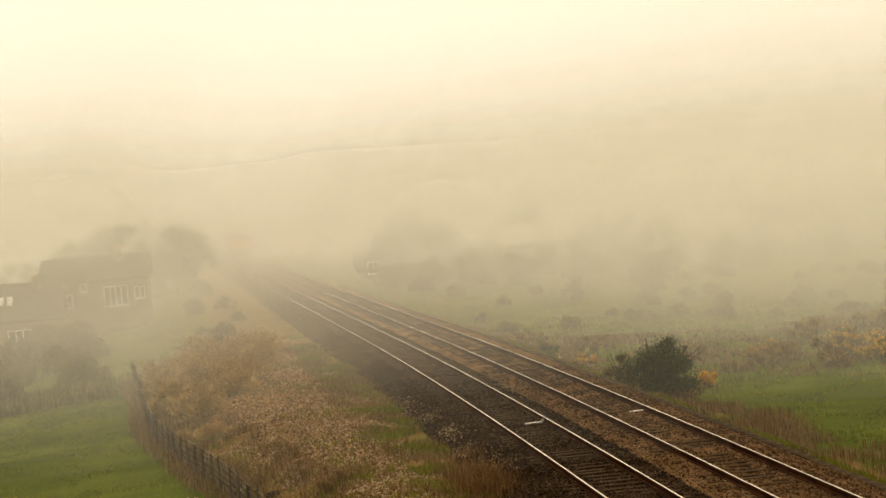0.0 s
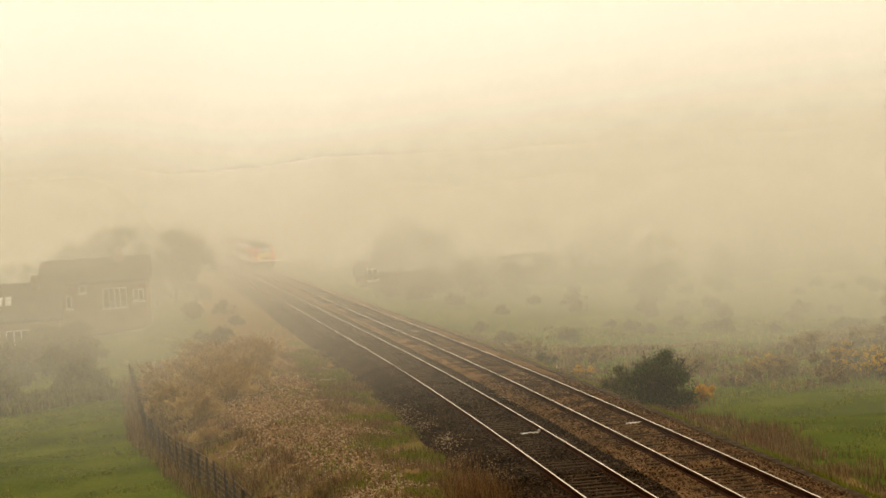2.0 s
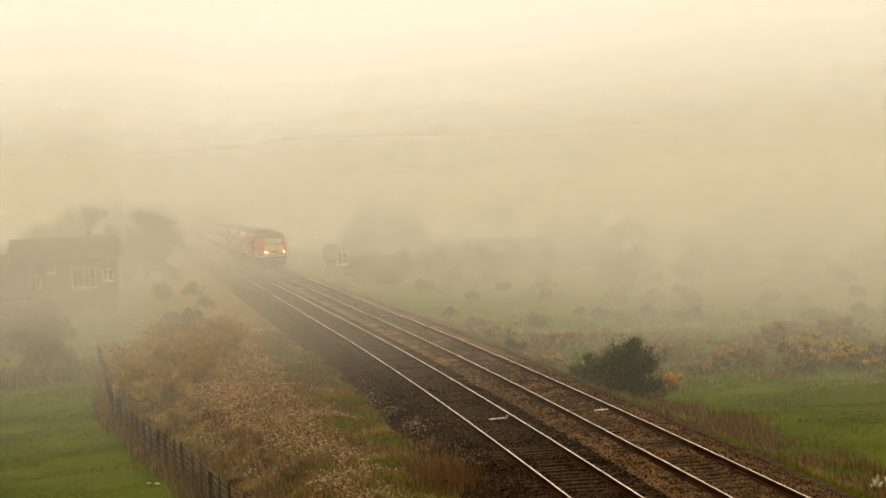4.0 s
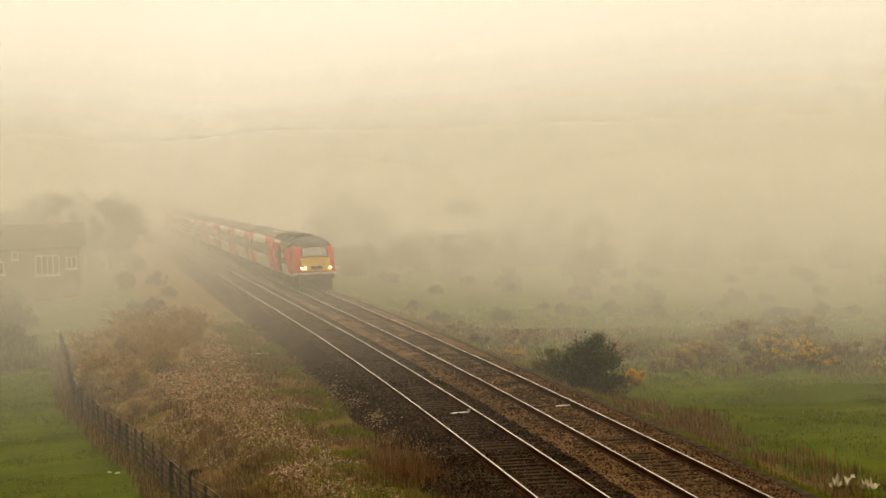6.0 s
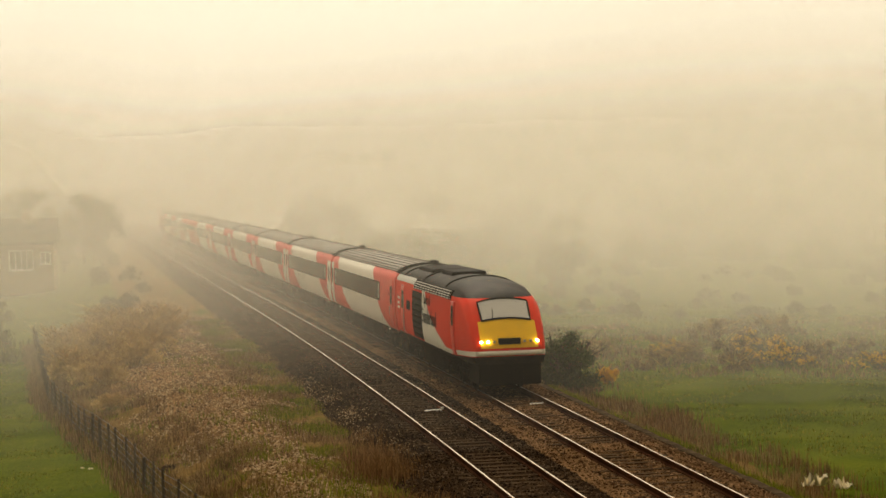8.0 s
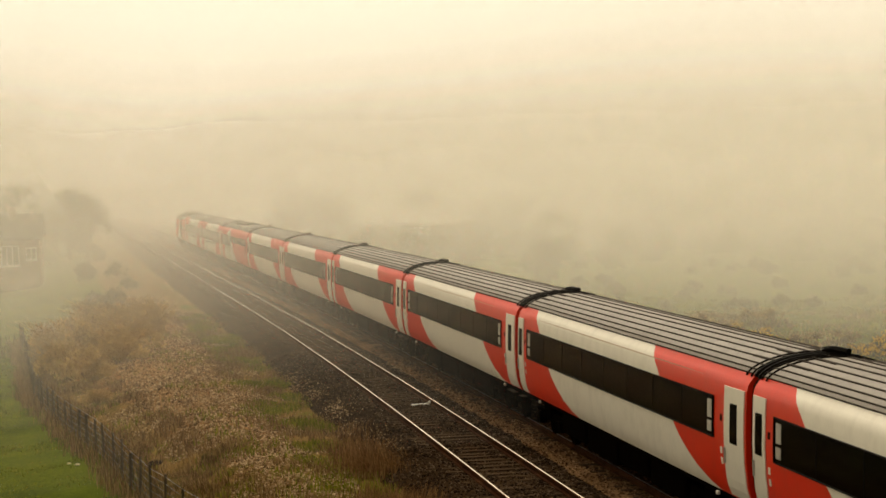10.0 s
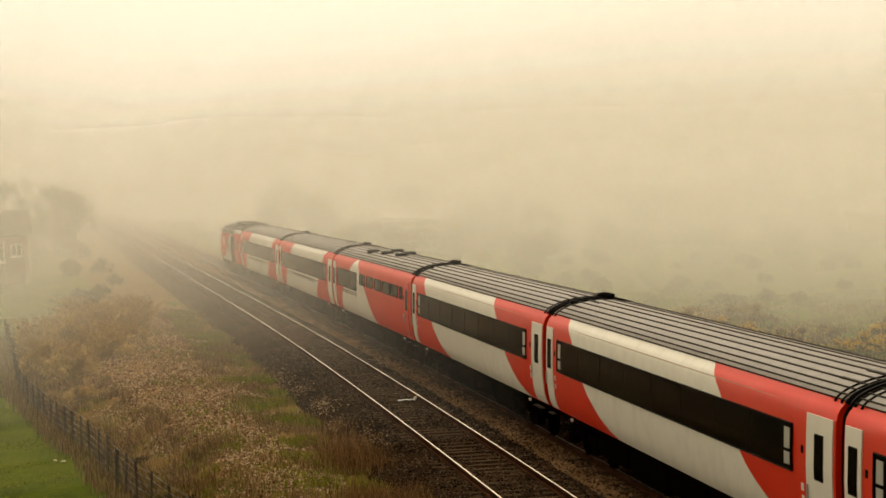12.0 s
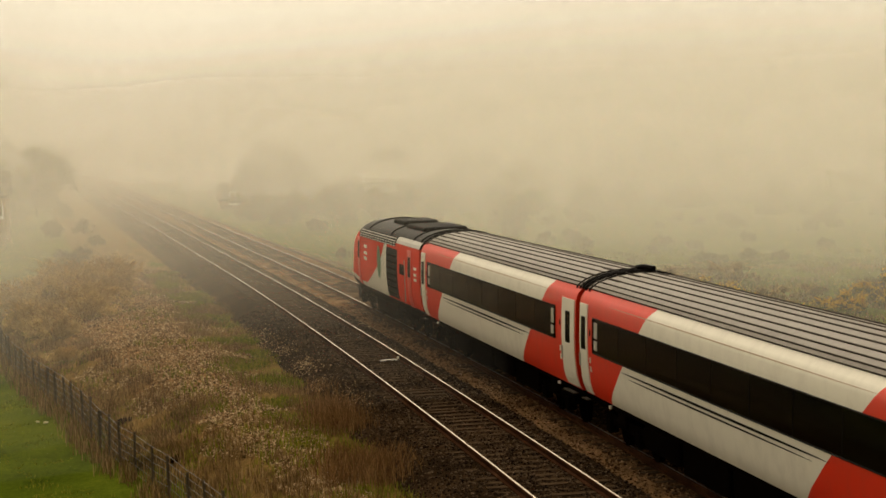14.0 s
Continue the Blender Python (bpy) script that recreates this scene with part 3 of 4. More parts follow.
def coach(kind):
    label = {"standard": "white passenger coach with curved red ends and dark windows", "brake": "white passenger coach with one large red end and red door", "slant": "white passenger coach with slanted red ends and black pinstripes", "buffet": "red and white buffet coach with small square windows"}[kind]
    car = tagged(new("passenger_coach"), label, "train coach", "coaches of the train")
    length = 23.0
    mat = {"standard": LIVERY_STANDARD, "brake": LIVERY_STANDARD, "slant": LIVERY_SLANT, "buffet": LIVERY_BUFFET}[kind]
    body_shell("body", 0.2, length - 0.2, mat, car)
    ribbed_roof(0.25, length - 0.25, ROOF, car)
    coach_ends(car, length)
    coach_under(car, length)
    for side in (-1, 1):
        if kind == "buffet":
            window_strip(car, side, 14.8, 21.3, 2.04, 2.78, 3)
            for y0, y1 in ((12.2, 13.8), (9.9, 11.6), (7.6, 9.35), (5.3, 7.2), (3.2, 5.0), (2.1, 2.75)):
                w = side_patch("small_window", side, y0, y1, 2.36, 2.78, GLASS, car, "small dark square window")
                rim("window_frame", side, y0, y1, 2.36, 2.78, BLACK, w)
            end_door(car, side, 0.7, 1.5, RED, "red end door")
            for z in (1.84, 1.92):
                stripe(car, side, 14.4, 19.8, z, 0.03, BLACK)
        elif kind == "brake":
            window_strip(car, side, 4.75, 21.4, 2.0, 2.76, 7)
            end_door(car, side, 0.75, 1.6, RED, "red end door")
        else:
            window_strip(car, side, 2.35, 21.4, 2.0, 2.76, 8)
            end_door(car, side, 0.3, 1.6, WHITE, "cream white end door")
        end_door(car, side, 21.95, 22.72, WHITE if kind != "buffet" else WHITE, "cream white end door")
        if kind == "slant":
            stripe(car, side, 5.4, 18.8, 1.84, 0.045, BLACK)
            stripe(car, side, 6.2, 18.2, 1.75, 0.03, BLACK)
        if kind in ("slant", "standard"):
            stripe(car, side, 3.2, 20.0, 3.10, 0.016, FAINT, "cantrail_line")
        for y in (1.85, 21.75):
            for z in (2.35, 1.75, 1.55):
                side_patch("notice", side, y - 0.06, y + 0.06, z, z + 0.12, WHITE if z < 2 else BLACK, car, "", 0.008)
    if kind == "buffet":
        for y, x in ((15.5, -0.5), (14.2, 0.3), (12.6, -0.35), (11.2, 0.35), (9.5, -0.2)):
            bm = bmesh.new()
            add_box(bm, x - 0.22, x + 0.22, y - 0.42, y + 0.42, roof_level(x) - 0.06, roof_level(x) + 0.10, 0.04)
            part("roof_ventilator", bm, BLACK, car)
    return car


NOSE_Y = (0.0, 0.12, 0.30, 0.55, 0.95, 1.32, 1.75, 2.4, 3.2, 4.0)
NOSE_TOP = (1.60, 1.82, 2.08, 2.40, 2.76, 3.07, 3.28, 3.46, 3.57, 3.61)
NOSE_W = (0.83, 0.86, 0.89, 0.915, 0.94, 0.955, 0.965, 0.975, 0.985, 1.0)


def nose_point(x, z, y):
    k = (interp(y, NOSE_Y, NOSE_TOP) - 0.98) / (CROWN - 0.98)
    return (x * interp(y, NOSE_Y, NOSE_W), y, 0.98 + (z - 0.98) * k)


def power_livery():
    """Red with a yellow warning nose, a white swoosh, a white sill band and a dark roof."""
    m, n, l, b = material("red_yellow_power_livery")
    co = n.new("ShaderNodeTexCoord")
    sep = n.new("ShaderNodeSeparateXYZ")
    l.new(co.outputs["Object"], sep.inputs[0])
    x, y, z = sep.outputs
    ax = math_node(n, l, "ABSOLUTE", x)
    both = lambda p, q: math_node(n, l, "MULTIPLY", p, q)
    less = lambda p, q: math_node(n, l, "LESS_THAN", p, q)
    more = lambda p, q: math_node(n, l, "GREATER_THAN", p, q)
    front = less(y, 0.60)
    yellow = both(both(front, less(ax, 0.94)), both(more(z, 1.50), less(z, 2.42)))
    rise = math_node(n, l, "MULTIPLY", math_node(n, l, "MAXIMUM", math_node(n, l, "SUBTRACT", 4.0, y), 0.0), 0.045)
    low = math_node(n, l, "SUBTRACT", z, rise)
    sill = both(both(less(low, 1.24), more(low, 1.08)), less(y, 9.6))
    # the swoosh widens downwards
    u = math_node(n, l, "SUBTRACT", 3.2, z)
    left = math_node(n, l, "SUBTRACT", 9.8, math_node(n, l, "MULTIPLY", u, math_node(n, l, "MULTIPLY", u, 1.25)))
    swoosh = both(more(y, left), less(y, 10.4))
    white = math_node(n, l, "MAXIMUM", both(sill, more(y, -1)), both(swoosh, less(z, 3.1)))
    dark = math_node(n, l, "MAXIMUM", both(more(z, 3.06), more(y, 1.34)), less(low, 1.06))
    v = coords(n, l)
    dirt = ramp(n, l, noise_tex(n, l, v, 1.6, 5.0, 0.7), ((0.45, (0, 0, 0)), (0.9, (0.25, 0.25, 0.25))))
    c = mix_rgb(n, l, white, (0.72, 0.034, 0.006), (0.74, 0.70, 0.60))
    c = mix_rgb(n, l, yellow, c, (0.95, 0.54, 0.02))
    c = mix_rgb(n, l, dark, c, (0.009, 0.007, 0.006))
    l.new(mix_rgb(n, l, dirt, c, (0.12, 0.09, 0.06)), b.inputs["Base Color"])
    b.inputs["Roughness"].default_value = 0.55
    b.inputs["Specular IOR Level"].default_value = 0.04
    return m


POWER = power_livery()


def lettering(text, x, y, z, size, mat, parent, side):
    cu = bpy.data.curves.new("lettering", "FONT")
    cu.body, cu.size, cu.extrude = text, size, 0.004
    cu.materials.append(mat)
    ob = new("lettering", cu)
    ob.parent = parent
    ob.matrix_basis = Matrix.Translation((x, y, z)) @ (Matrix(((0, 0, -1, 0), (-1, 0, 0, 0), (0, 1, 0, 0), (0, 0, 0, 1))) if side < 0 else Matrix(((0, 0, 1, 0), (1, 0, 0, 0), (0, 1, 0, 0), (0, 0, 0, 1))))
    return ob


def power_car(lit):
    car = tagged(new("power_car"), "red diesel power car with yellow nose and lit headlamps" if lit else "red diesel power car with green emblem behind the coaches", "locomotive", "power cars of the train")
    length = 17.8
    prof = body_profile()
    rings = [[nose_point(x, z, y) for x, z in prof] for y in NOSE_Y] + [[(x, length - 0.2, z) for x, z in prof]]
    v, f = loft(rings)
    solid("body", v, f, POWER, car, shade=35)
    # windscreen on the raked front
    verts, faces = [], []
    ys = np.linspace(0.58, 1.28, 6)
    xs = np.linspace(-0.87, 0.87, 9)
    for lift in (0.025, -0.03):
        for y in ys:
            for x in xs:
                p = nose_point(x, roof_level(x), y)
                verts.append((p[0], p[1] - lift * 0.8, p[2] + lift * 0.6))
    nx, m = len(xs), len(xs) * len(ys)
    for i in range(len(ys) - 1):
        for j in range(nx - 1):
            a = i * nx + j
            faces.append((a, a + 1, a + nx + 1, a + nx))
            faces.append((m + a, m + a + nx, m + a + nx + 1, m + a + 1))
    screen = solid("windscreen", verts, faces, SCREEN, car, "pale grey windscreen")
    bm = bmesh.new()
    edge = [verts[j] for j in range(nx)] + [verts[i * nx + nx - 1] for i in range(1, len(ys))] + [verts[m - 1 - j] for j in range(1, nx)] + [verts[i * nx] for i in range(len(ys) - 2, -1, -1)]
    add_tube(bm, edge, 0.035, 5)
    part("windscreen_frame", bm, BLACK, screen)
    bm = bmesh.new()
    a, c = verts[2 * nx + 2], verts[1]
    add_tube(bm, [(c[0] + 0.15, c[1] - 0.03, c[2]), (a[0], a[1] - 0.04, a[2] + 0.05)], 0.014, 4)
    part("wiper", bm, BLACK, screen)
    # lamp cluster and valance
    box("lamp_panel", -0.36, 0.36, -0.02, 0.24, 1.62, 1.82, BLACK, car, "black central panel", 0.02)
    for x, on in ((-0.92, True), (-0.70, True), (-0.50, False), (0.50, False), (0.70, False), (0.92, True)):
        bm = bmesh.new()
        bmesh.ops.create_cone(bm, cap_ends=True, segments=16, radius1=0.042, radius2=0.042, depth=0.16, matrix=Matrix.Translation((x, 0.07, 1.71)) @ Matrix.Rotation(radians(90), 4, "X"))
        part("headlamp", bm, LAMP_GLASS if on and lit else GREY, car, "bright lit headlamp" if on and lit else "")
    box("bumper", -1.06, 1.06, -0.06, 0.3, 1.28, 1.40, WHITE, car, "white lower nose band", 0.04)
    box("valance", -1.02, 1.02, 0.02, 2.3, 0.3, 1.27, BLACK, car, "black front valance", 0.06)
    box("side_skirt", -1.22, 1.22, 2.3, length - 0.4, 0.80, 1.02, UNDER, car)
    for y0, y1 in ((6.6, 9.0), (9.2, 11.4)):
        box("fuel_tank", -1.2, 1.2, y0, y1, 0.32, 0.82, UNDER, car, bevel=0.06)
    for yc in (3.75, length - 3.75):
        bogie(car, yc)
    body_shell("gangway", length - 0.2, length, BLACK, car, "black rubber gangway", 0.10)
    # roof: exhaust dome, fan deck, hoops
    bm = bmesh.new()
    add_box(bm, -0.62, 0.62, 7.6, 10.2, 3.42, 3.71, 0.08)
    part("exhaust_dome", bm, BLACK, car)
    bm = bmesh.new()
    add_box(bm, -0.75, 0.75, 11.5, 15.2, 3.42, 3.67, 0.08)
    part("radiator_deck", bm, BLACK, car)
    for y in (5.4, 10.8, 15.8, 17.3):
        bm = bmesh.new()
        add_tube(bm, [(x, y, z) for x, z in roof_arc(18, 0.02)], 0.03, 6)
        part("roof_hoop", bm, BLACK, car)
    for side in (-1, 1):
        # slatted grilles under the roof edge
        g = side_patch("grille", side, 3.6, 12.5, 2.94, 3.25, BLACK, car, "slatted cantrail grille", 0.01)
        for i in range(14):
            y = 3.7 + i * 0.64
            side_patch("grille_bar", side, y, y + 0.09, 2.94, 3.25, BLACK, g, "", 0.06)
        for z in (2.97, 3.05, 3.13, 3.21):
            bm = bmesh.new()
            x = side * (half_width(z) + 0.03)
            add_tube(bm, [(x, 3.65, z), (x, 12.45, z)], 0.022, 4)
            part("grille_slat", bm, GREY, g)
        lou = side_patch("louvre_panel", side, 10.4, 12.9, 1.12, 2.85, BLACK, car, "black louvre panel", 0.012)
        for i in range(7):
            z = 1.25 + i * 0.22
            side_patch("louvre", side, 10.5, 12.8, z, z + 0.06, UNDER, lou, "", 0.035)
        side_patch("cantrail_panel", side, 12.6, 17.55, 3.07, 3.28, GREY, car, "pale grey cantrail panel", 0.012)
        d = side_patch("door", side, 15.2, 16.0, 1.05, 2.95, RED, car, "red side door with small window", 0.018)
        side_patch("door_window", side, 15.35, 15.85, 2.05, 2.72, GLASS, d, "", 0.026)
        side_patch("sign_plate", side, 13.5, 14.4, 2.05, 2.4, BLACK, car, "dark nameplate", 0.02)
        bm = bmesh.new()
        x = side * (half_width(1.9) + 0.06)
        add_tube(bm, [(x, 14.95, 1.2), (x, 14.95, 2.6)], 0.018, 6)
        part("handrail", bm, GREY, car, "pale steel handrail")
        for z in (2.35, 2.15, 1.98):
            side_patch("notice", side, 16.5, 17.05, z, z + 0.09, WHITE, car, "", 0.008)
        cab = side_patch("cab_door", side, 2.9, 3.5, 1.1, 2.9, RED, car, "red cab door", 0.016)
        side_patch("door_window", side, 3.0, 3.4, 2.1, 2.75, GLASS, cab, "", 0.024)
        if lit:
            x = side * 1.385
            lettering("Spirit of", x, 9.75 if side < 0 else 7.2, 2.50, 0.5, BLACK, car, side)
            lettering("Sunderland", x, 10.25 if side < 0 else 5.8, 1.80, 0.78, BLACK, car, side)
        else:
            verts = [(side * 1.385, 8.6 + 0.45 * math.cos(a), 2.2 + 0.6 * math.sin(a)) for a in (2 * math.pi * i / 14 for i in range(14))]
            solid("emblem", verts, [tuple(range(14))], GREEN, car, "green oval emblem")
            for z in (2.55, 2.3, 2.1):
                side_patch("notice", side, 4.6, 5.4, z, z + 0.12, WHITE, car, "", 0.008)
    return car


SCREEN = paint("windscreen_glass", (0.46, 0.43, 0.37), 0.1, 0.15)

ORDER = ["brake", "standard", "standard", "standard", "standard", "standard", "buffet", "slant", "slant"]
lead_car = power_car(True)
tail_car = power_car(False)
first = {}
coaches = []
for kind in ORDER:
    if kind in first:
        coaches.append(copy_thing(first[kind], Matrix()))
    else:
        first[kind] = coach(kind)
        coaches.append(first[kind])


# ---- lineside: trough, fence, litter ----
def ground_at(off, s):
    x, y, a = along(s, off)
    return Vector((x, y, height(off, s)))


def cable_trough():
    root = tagged(new("cable_trough"), "low concrete cable trough with lids beside the ballast", "cable trough", kind="structure")
    rnd = random.Random(5)
    bm = bmesh.new()
    add_box(bm, -0.13, 0.13, -0.485, 0.485, -0.12, 0.05, 0.012)
    me = bpy.data.meshes.new("trough_lid")
    bm.to_mesh(me)
    bm.free()
    me.materials.append(CONCRETE)
    for i in range(170):
        s = 34 + i
        x, y, a = along(s, APART + 2.48)
        lid = new("trough_lid", me)
        lid.parent = root
        lid.matrix_basis = Matrix.Translation((x, y, -0.50 + rnd.uniform(-0.015, 0.015))) @ Euler((rnd.uniform(-0.02, 0.02), rnd.uniform(-0.04, 0.04), a + rnd.uniform(-0.012, 0.012))).to_matrix().to_4x4()


cable_trough()


def fence():
    root = tagged(new("fence"), "weathered wooden post and wire netting fence along the pasture", "fence")
    rnd = random.Random(8)
    tops, s = [], 46.0
    while s < 128:
        p = ground_at(fence_off(s), s)
        thick = 0.036 if rnd.random() < 0.8 else 0.055
        tall = rnd.uniform(1.05, 1.22)
        bm = bmesh.new()
        lean = Vector((rnd.uniform(-0.05, 0.05), rnd.uniform(-0.05, 0.05), 0))
        add_tube(bm, [p - Vector((0, 0, 0.3)), p + lean * 0.5 + Vector((0, 0, tall * 0.5)), p + lean + Vector((0, 0, tall))], thick, 7)
        part("post", bm, WOOD, root)
        tops.append((p, lean))
        s += rnd.uniform(1.9, 2.3)
    for h in (0.12, 0.32, 0.52, 0.72, 0.92, 1.1):
        bm = bmesh.new()
        add_tube(bm, [p + lean * h / 1.2 + Vector((0, 0, h)) for p, lean in tops], 0.008, 4)
        part("wire", bm, WIRE, root)
    bm = bmesh.new()
    for (p, a), (q, b) in zip(tops[:28], tops[1:29]):
        for i in range(1, 8):
            u = i / 8
            g = p.lerp(q, u)
            add_tube(bm, [g + Vector((0, 0, 0.1)), g + Vector((0, 0, 0.94))], 0.006, 3)
    tagged(part("netting_stays", bm, WIRE, root), kind="stuff")


fence()


def crumpled(name, at, size, mat, label, category, seed, flat=0.5):
    """A crumpled sheet with folds."""
    rnd = random.Random(seed)
    n = 9
    verts, faces = [], []
    for i in range(n):
        for j in range(n):
            u, v = i / (n - 1) - 0.5, j / (n - 1) - 0.5
            z = (noise.noise((u * 3 + seed, v * 3, 0.5)) + 0.6 * noise.noise((u * 8, v * 8 + seed, 1.5))) * flat * size
            verts.append((u * size * (1 + 0.4 * noise.noise((v * 4, seed, 0))), v * size, abs(z) + 0.02))
    for i in range(n - 1):
        for j in range(n - 1):
            if rnd.random() > 0.1:
                faces.append((i * n + j, (i + 1) * n + j, (i + 1) * n + j + 1, i * n + j + 1))
    ob = solid(name, verts, faces, mat, shade=False)
    ob.matrix_basis = Matrix.Translation(at) @ Matrix.Rotation(rnd.uniform(0, 6), 4, "Z")
    return tagged(ob, label, category)


PLASTIC = paint("dirty_white_plastic", (0.78, 0.68, 0.46), 0.5, 0.2)
for d_off, d_s, size, seed in ((0.30, 0.35, 0.46, 3), (0.80, -0.5, 0.36, 9)):
    crumpled("plastic_sheet", ground_at(8.5 + d_off, 58.2 + d_s) + Vector((0, 0, 0.12)), size * 1.25, PLASTIC, "torn dirty white plastic sheeting caught in verge grass", "litter", seed, 0.9)
for off, s, size, seed in ((6.66, 61.7, 0.16, 4), (-10.2, 70.7, 0.13, 5), (-10.45, 71.2, 0.11, 6), (-11.0, 84.4, 0.15, 7), (8.3, 113.0, 0.25, 8), (8.9, 112.0, 0.2, 10)):
    crumpled("paper_scrap", ground_at(off, s) + Vector((0, 0, 0.01)), size, PLASTIC, "pale paper scrap lying on the grass", "litter", seed, 0.8)


def track_plate(off, s):
    """A white painted board laid across in the four-foot, with an upright tag."""
    x, y, a = along(s, off)
    root = tagged(new("white_marker_board"), "white painted marker board lying between the rails", "marker board", "track marker boards")
    root.matrix_basis = Matrix.Translation((x, y, -0.185)) @ Matrix.Rotation(a + 0.25, 4, "Z")
    box("board", -0.30, 0.24, -0.06, 0.06, 0.0, 0.05, WHITE, root, bevel=0.012)
    box("tag", 0.26, 0.36, -0.03, 0.03, 0.0, 0.12, WHITE, root, bevel=0.012)


track_plate(APART + 0.55, 71.4)
track_plate(0.42, 70.8)


# ---- loose stones and grasses ----
def stones_on_bank():
    rnd = random.Random(21)
    verts, faces = [], []
    made = 0
    while made < 46000:
        s = 44 + 92 * rnd.random() ** 1.5
        f = fence_off(s)
        off = rnd.uniform(f + 1.4, -3.2)
        dens = smooth(noise.noise((off * 0.35, s * 0.22, 9.0)) + 0.75 - 0.5 * smooth(off, -4.6, -3.6) - 0.7 * smooth(f + 3.3 - off, 0, 2.0), 0.0, 0.5)
        if rnd.random() > dens:
            continue
        x, y, _ = along(s, off)
        chip(verts, faces, x, y, height(off, s) + 0.015, rnd.uniform(0.016, 0.048) * (1.5 if rnd.random() < 0.08 else 1), rnd)
        made += 1
    tagged(solid("bank_stones", verts, faces, STONES), "pinkish brown loose stones covering the bank", "stones", kind="stuff")


stones_on_bank()


def spilled_stones():
    """Paler stones spilled on the ballast shoulder."""
    rnd = random.Random(23)
    verts, faces = [], []
    for off, s, so, ss, n in ((-2.35, 84, 0.25, 2.5, 420), (-2.1, 78.5, 0.2, 1.2, 160), (-2.0, 72.5, 0.22, 1.4, 380), (-2.3, 67.5, 0.2, 0.8, 130), (-1.9, 63.0, 0.25, 1.6, 200), (1.6, 84, 0.15, 2.0, 120)):
        for _ in range(n):
            o, t = rnd.gauss(off, so), rnd.gauss(s, ss)
            x, y, _a = along(t, o)
            chip(verts, faces, x, y, max(height(o, t), ballast_level(o, t)) + 0.02, rnd.uniform(0.014, 0.034), rnd)
    tagged(solid("spilled_stones", verts, faces, STONES), "pale stones spilled over the dark ballast shoulder", "stones", kind="stuff")


spilled_stones()

# near-black brown: the shade inside burrow holes, put into the colour
HOLLOW_SHADE = earthy("burrow_hollow_shade", ((0.2, (0.006, 0.004, 0.002)), (0.5, (0.016, 0.010, 0.005)), (0.85, (0.04, 0.026, 0.013))), 8.0, 1.0)
THATCH = earthy("matted_thatch", ((0.2, (0.03, 0.022, 0.006)), (0.5, (0.085, 0.060, 0.018)), (0.85, (0.17, 0.12, 0.045))), 9.0, 1.5, relief=0.8)


def hummock(off, s, along_s, across, tall, turn, mat, name, label, seed):
    """A low lump with an uneven skin, sunk in the bank."""
    rings, segs = 7, 18
    verts, faces = [], []
    for i in range(rings):
        r = math.sin(math.pi / 2 * i / (rings - 1)) if i else 0.02
        z = math.cos(math.pi / 2 * i / (rings - 1))
        for j in range(segs):
            a = 2 * math.pi * j / segs
            k = 1 + 0.3 * noise.noise((math.cos(a) * 1.7 + seed, math.sin(a) * 1.7, z * 2))
            verts.append((across / 2 * r * math.cos(a) * k, along_s / 2 * r * math.sin(a) * k, tall * z * k - 0.06))
    for i in range(rings - 1):
        for j in range(segs):
            faces.append((i * segs + j, (i + 1) * segs + j, (i + 1) * segs + (j + 1) % segs, i * segs + (j + 1) % segs))
    faces.append(tuple(range(segs)))
    ob = solid(name, verts, faces, mat, shade=True)
    p = ground_at(off, s)
    ob.matrix_basis = Matrix.Translation(p) @ Matrix.Rotation(turn, 4, "Z")
    return tagged(ob, label, "turf" if mat is THATCH else "burrow")


for off, s, ls, ac, h, turn, seed in ((-7.35, 62.4, 2.4, 1.3, 0.26, -0.5, 1), (-7.1, 59.8, 2.6, 1.0, 0.20, -0.6, 2), (-6.2, 64.0, 1.6, 0.8, 0.16, -0.7, 3), (-8.5, 70.0, 2.2, 1.0, 0.2, -0.4, 4)):
    hummock(off, s, ls, ac, h, turn, THATCH, "turf_hummock", "matted straw coloured turf hummock on the bank", seed)
# burrow holes drawn as low dark lumps, their inner shade painted on
for off, s, ls, ac, h, turn, seed in ((-7.75, 67.6, 1.2, 0.8, 0.10, -0.5, 5), (-6.75, 58.2, 1.3, 0.6, 0.10, -0.6, 6)):
    hummock(off, s, ls, ac, h, turn, HOLLOW_SHADE, "burrow_hollow", "burrow hole in the bank, its shade painted near-black on a low lump", seed)


def blades(name, mat, places, tall, spread, count, width, seed, label, lean=0.5):
    """Tufts of bent grass blades at (off, s) places."""
    rnd = random.Random(seed)
    verts, faces = [], []
    for off, s in places:
        p = ground_at(off, s)
        for _ in range(count):
            h = tall * rnd.uniform(0.5, 1.15)
            a = rnd.uniform(0, 2 * math.pi)
            bx, by = p.x + rnd.gauss(0, spread), p.y + rnd.gauss(0, spread)
            dx, dy = math.cos(a) * h * lean * rnd.random(), math.sin(a) * h * lean * rnd.random()
            wx, wy = -math.sin(a) * width, math.cos(a) * width
            k = len(verts)
            z = p.z - 0.03
            verts += [(bx - wx, by - wy, z), (bx + wx, by + wy, z), (bx + dx * 0.4 + wx * 0.8, by + dy * 0.4 + wy * 0.8, z + h * 0.6), (bx + dx * 0.4 - wx * 0.8, by + dy * 0.4 - wy * 0.8, z + h * 0.6), (bx + dx, by + dy, z + h)]
            faces += [(k, k + 1, k + 2, k + 3), (k + 3, k + 2, k + 4)]
    return tagged(solid(name, verts, faces, mat), label, "grass", kind="stuff")


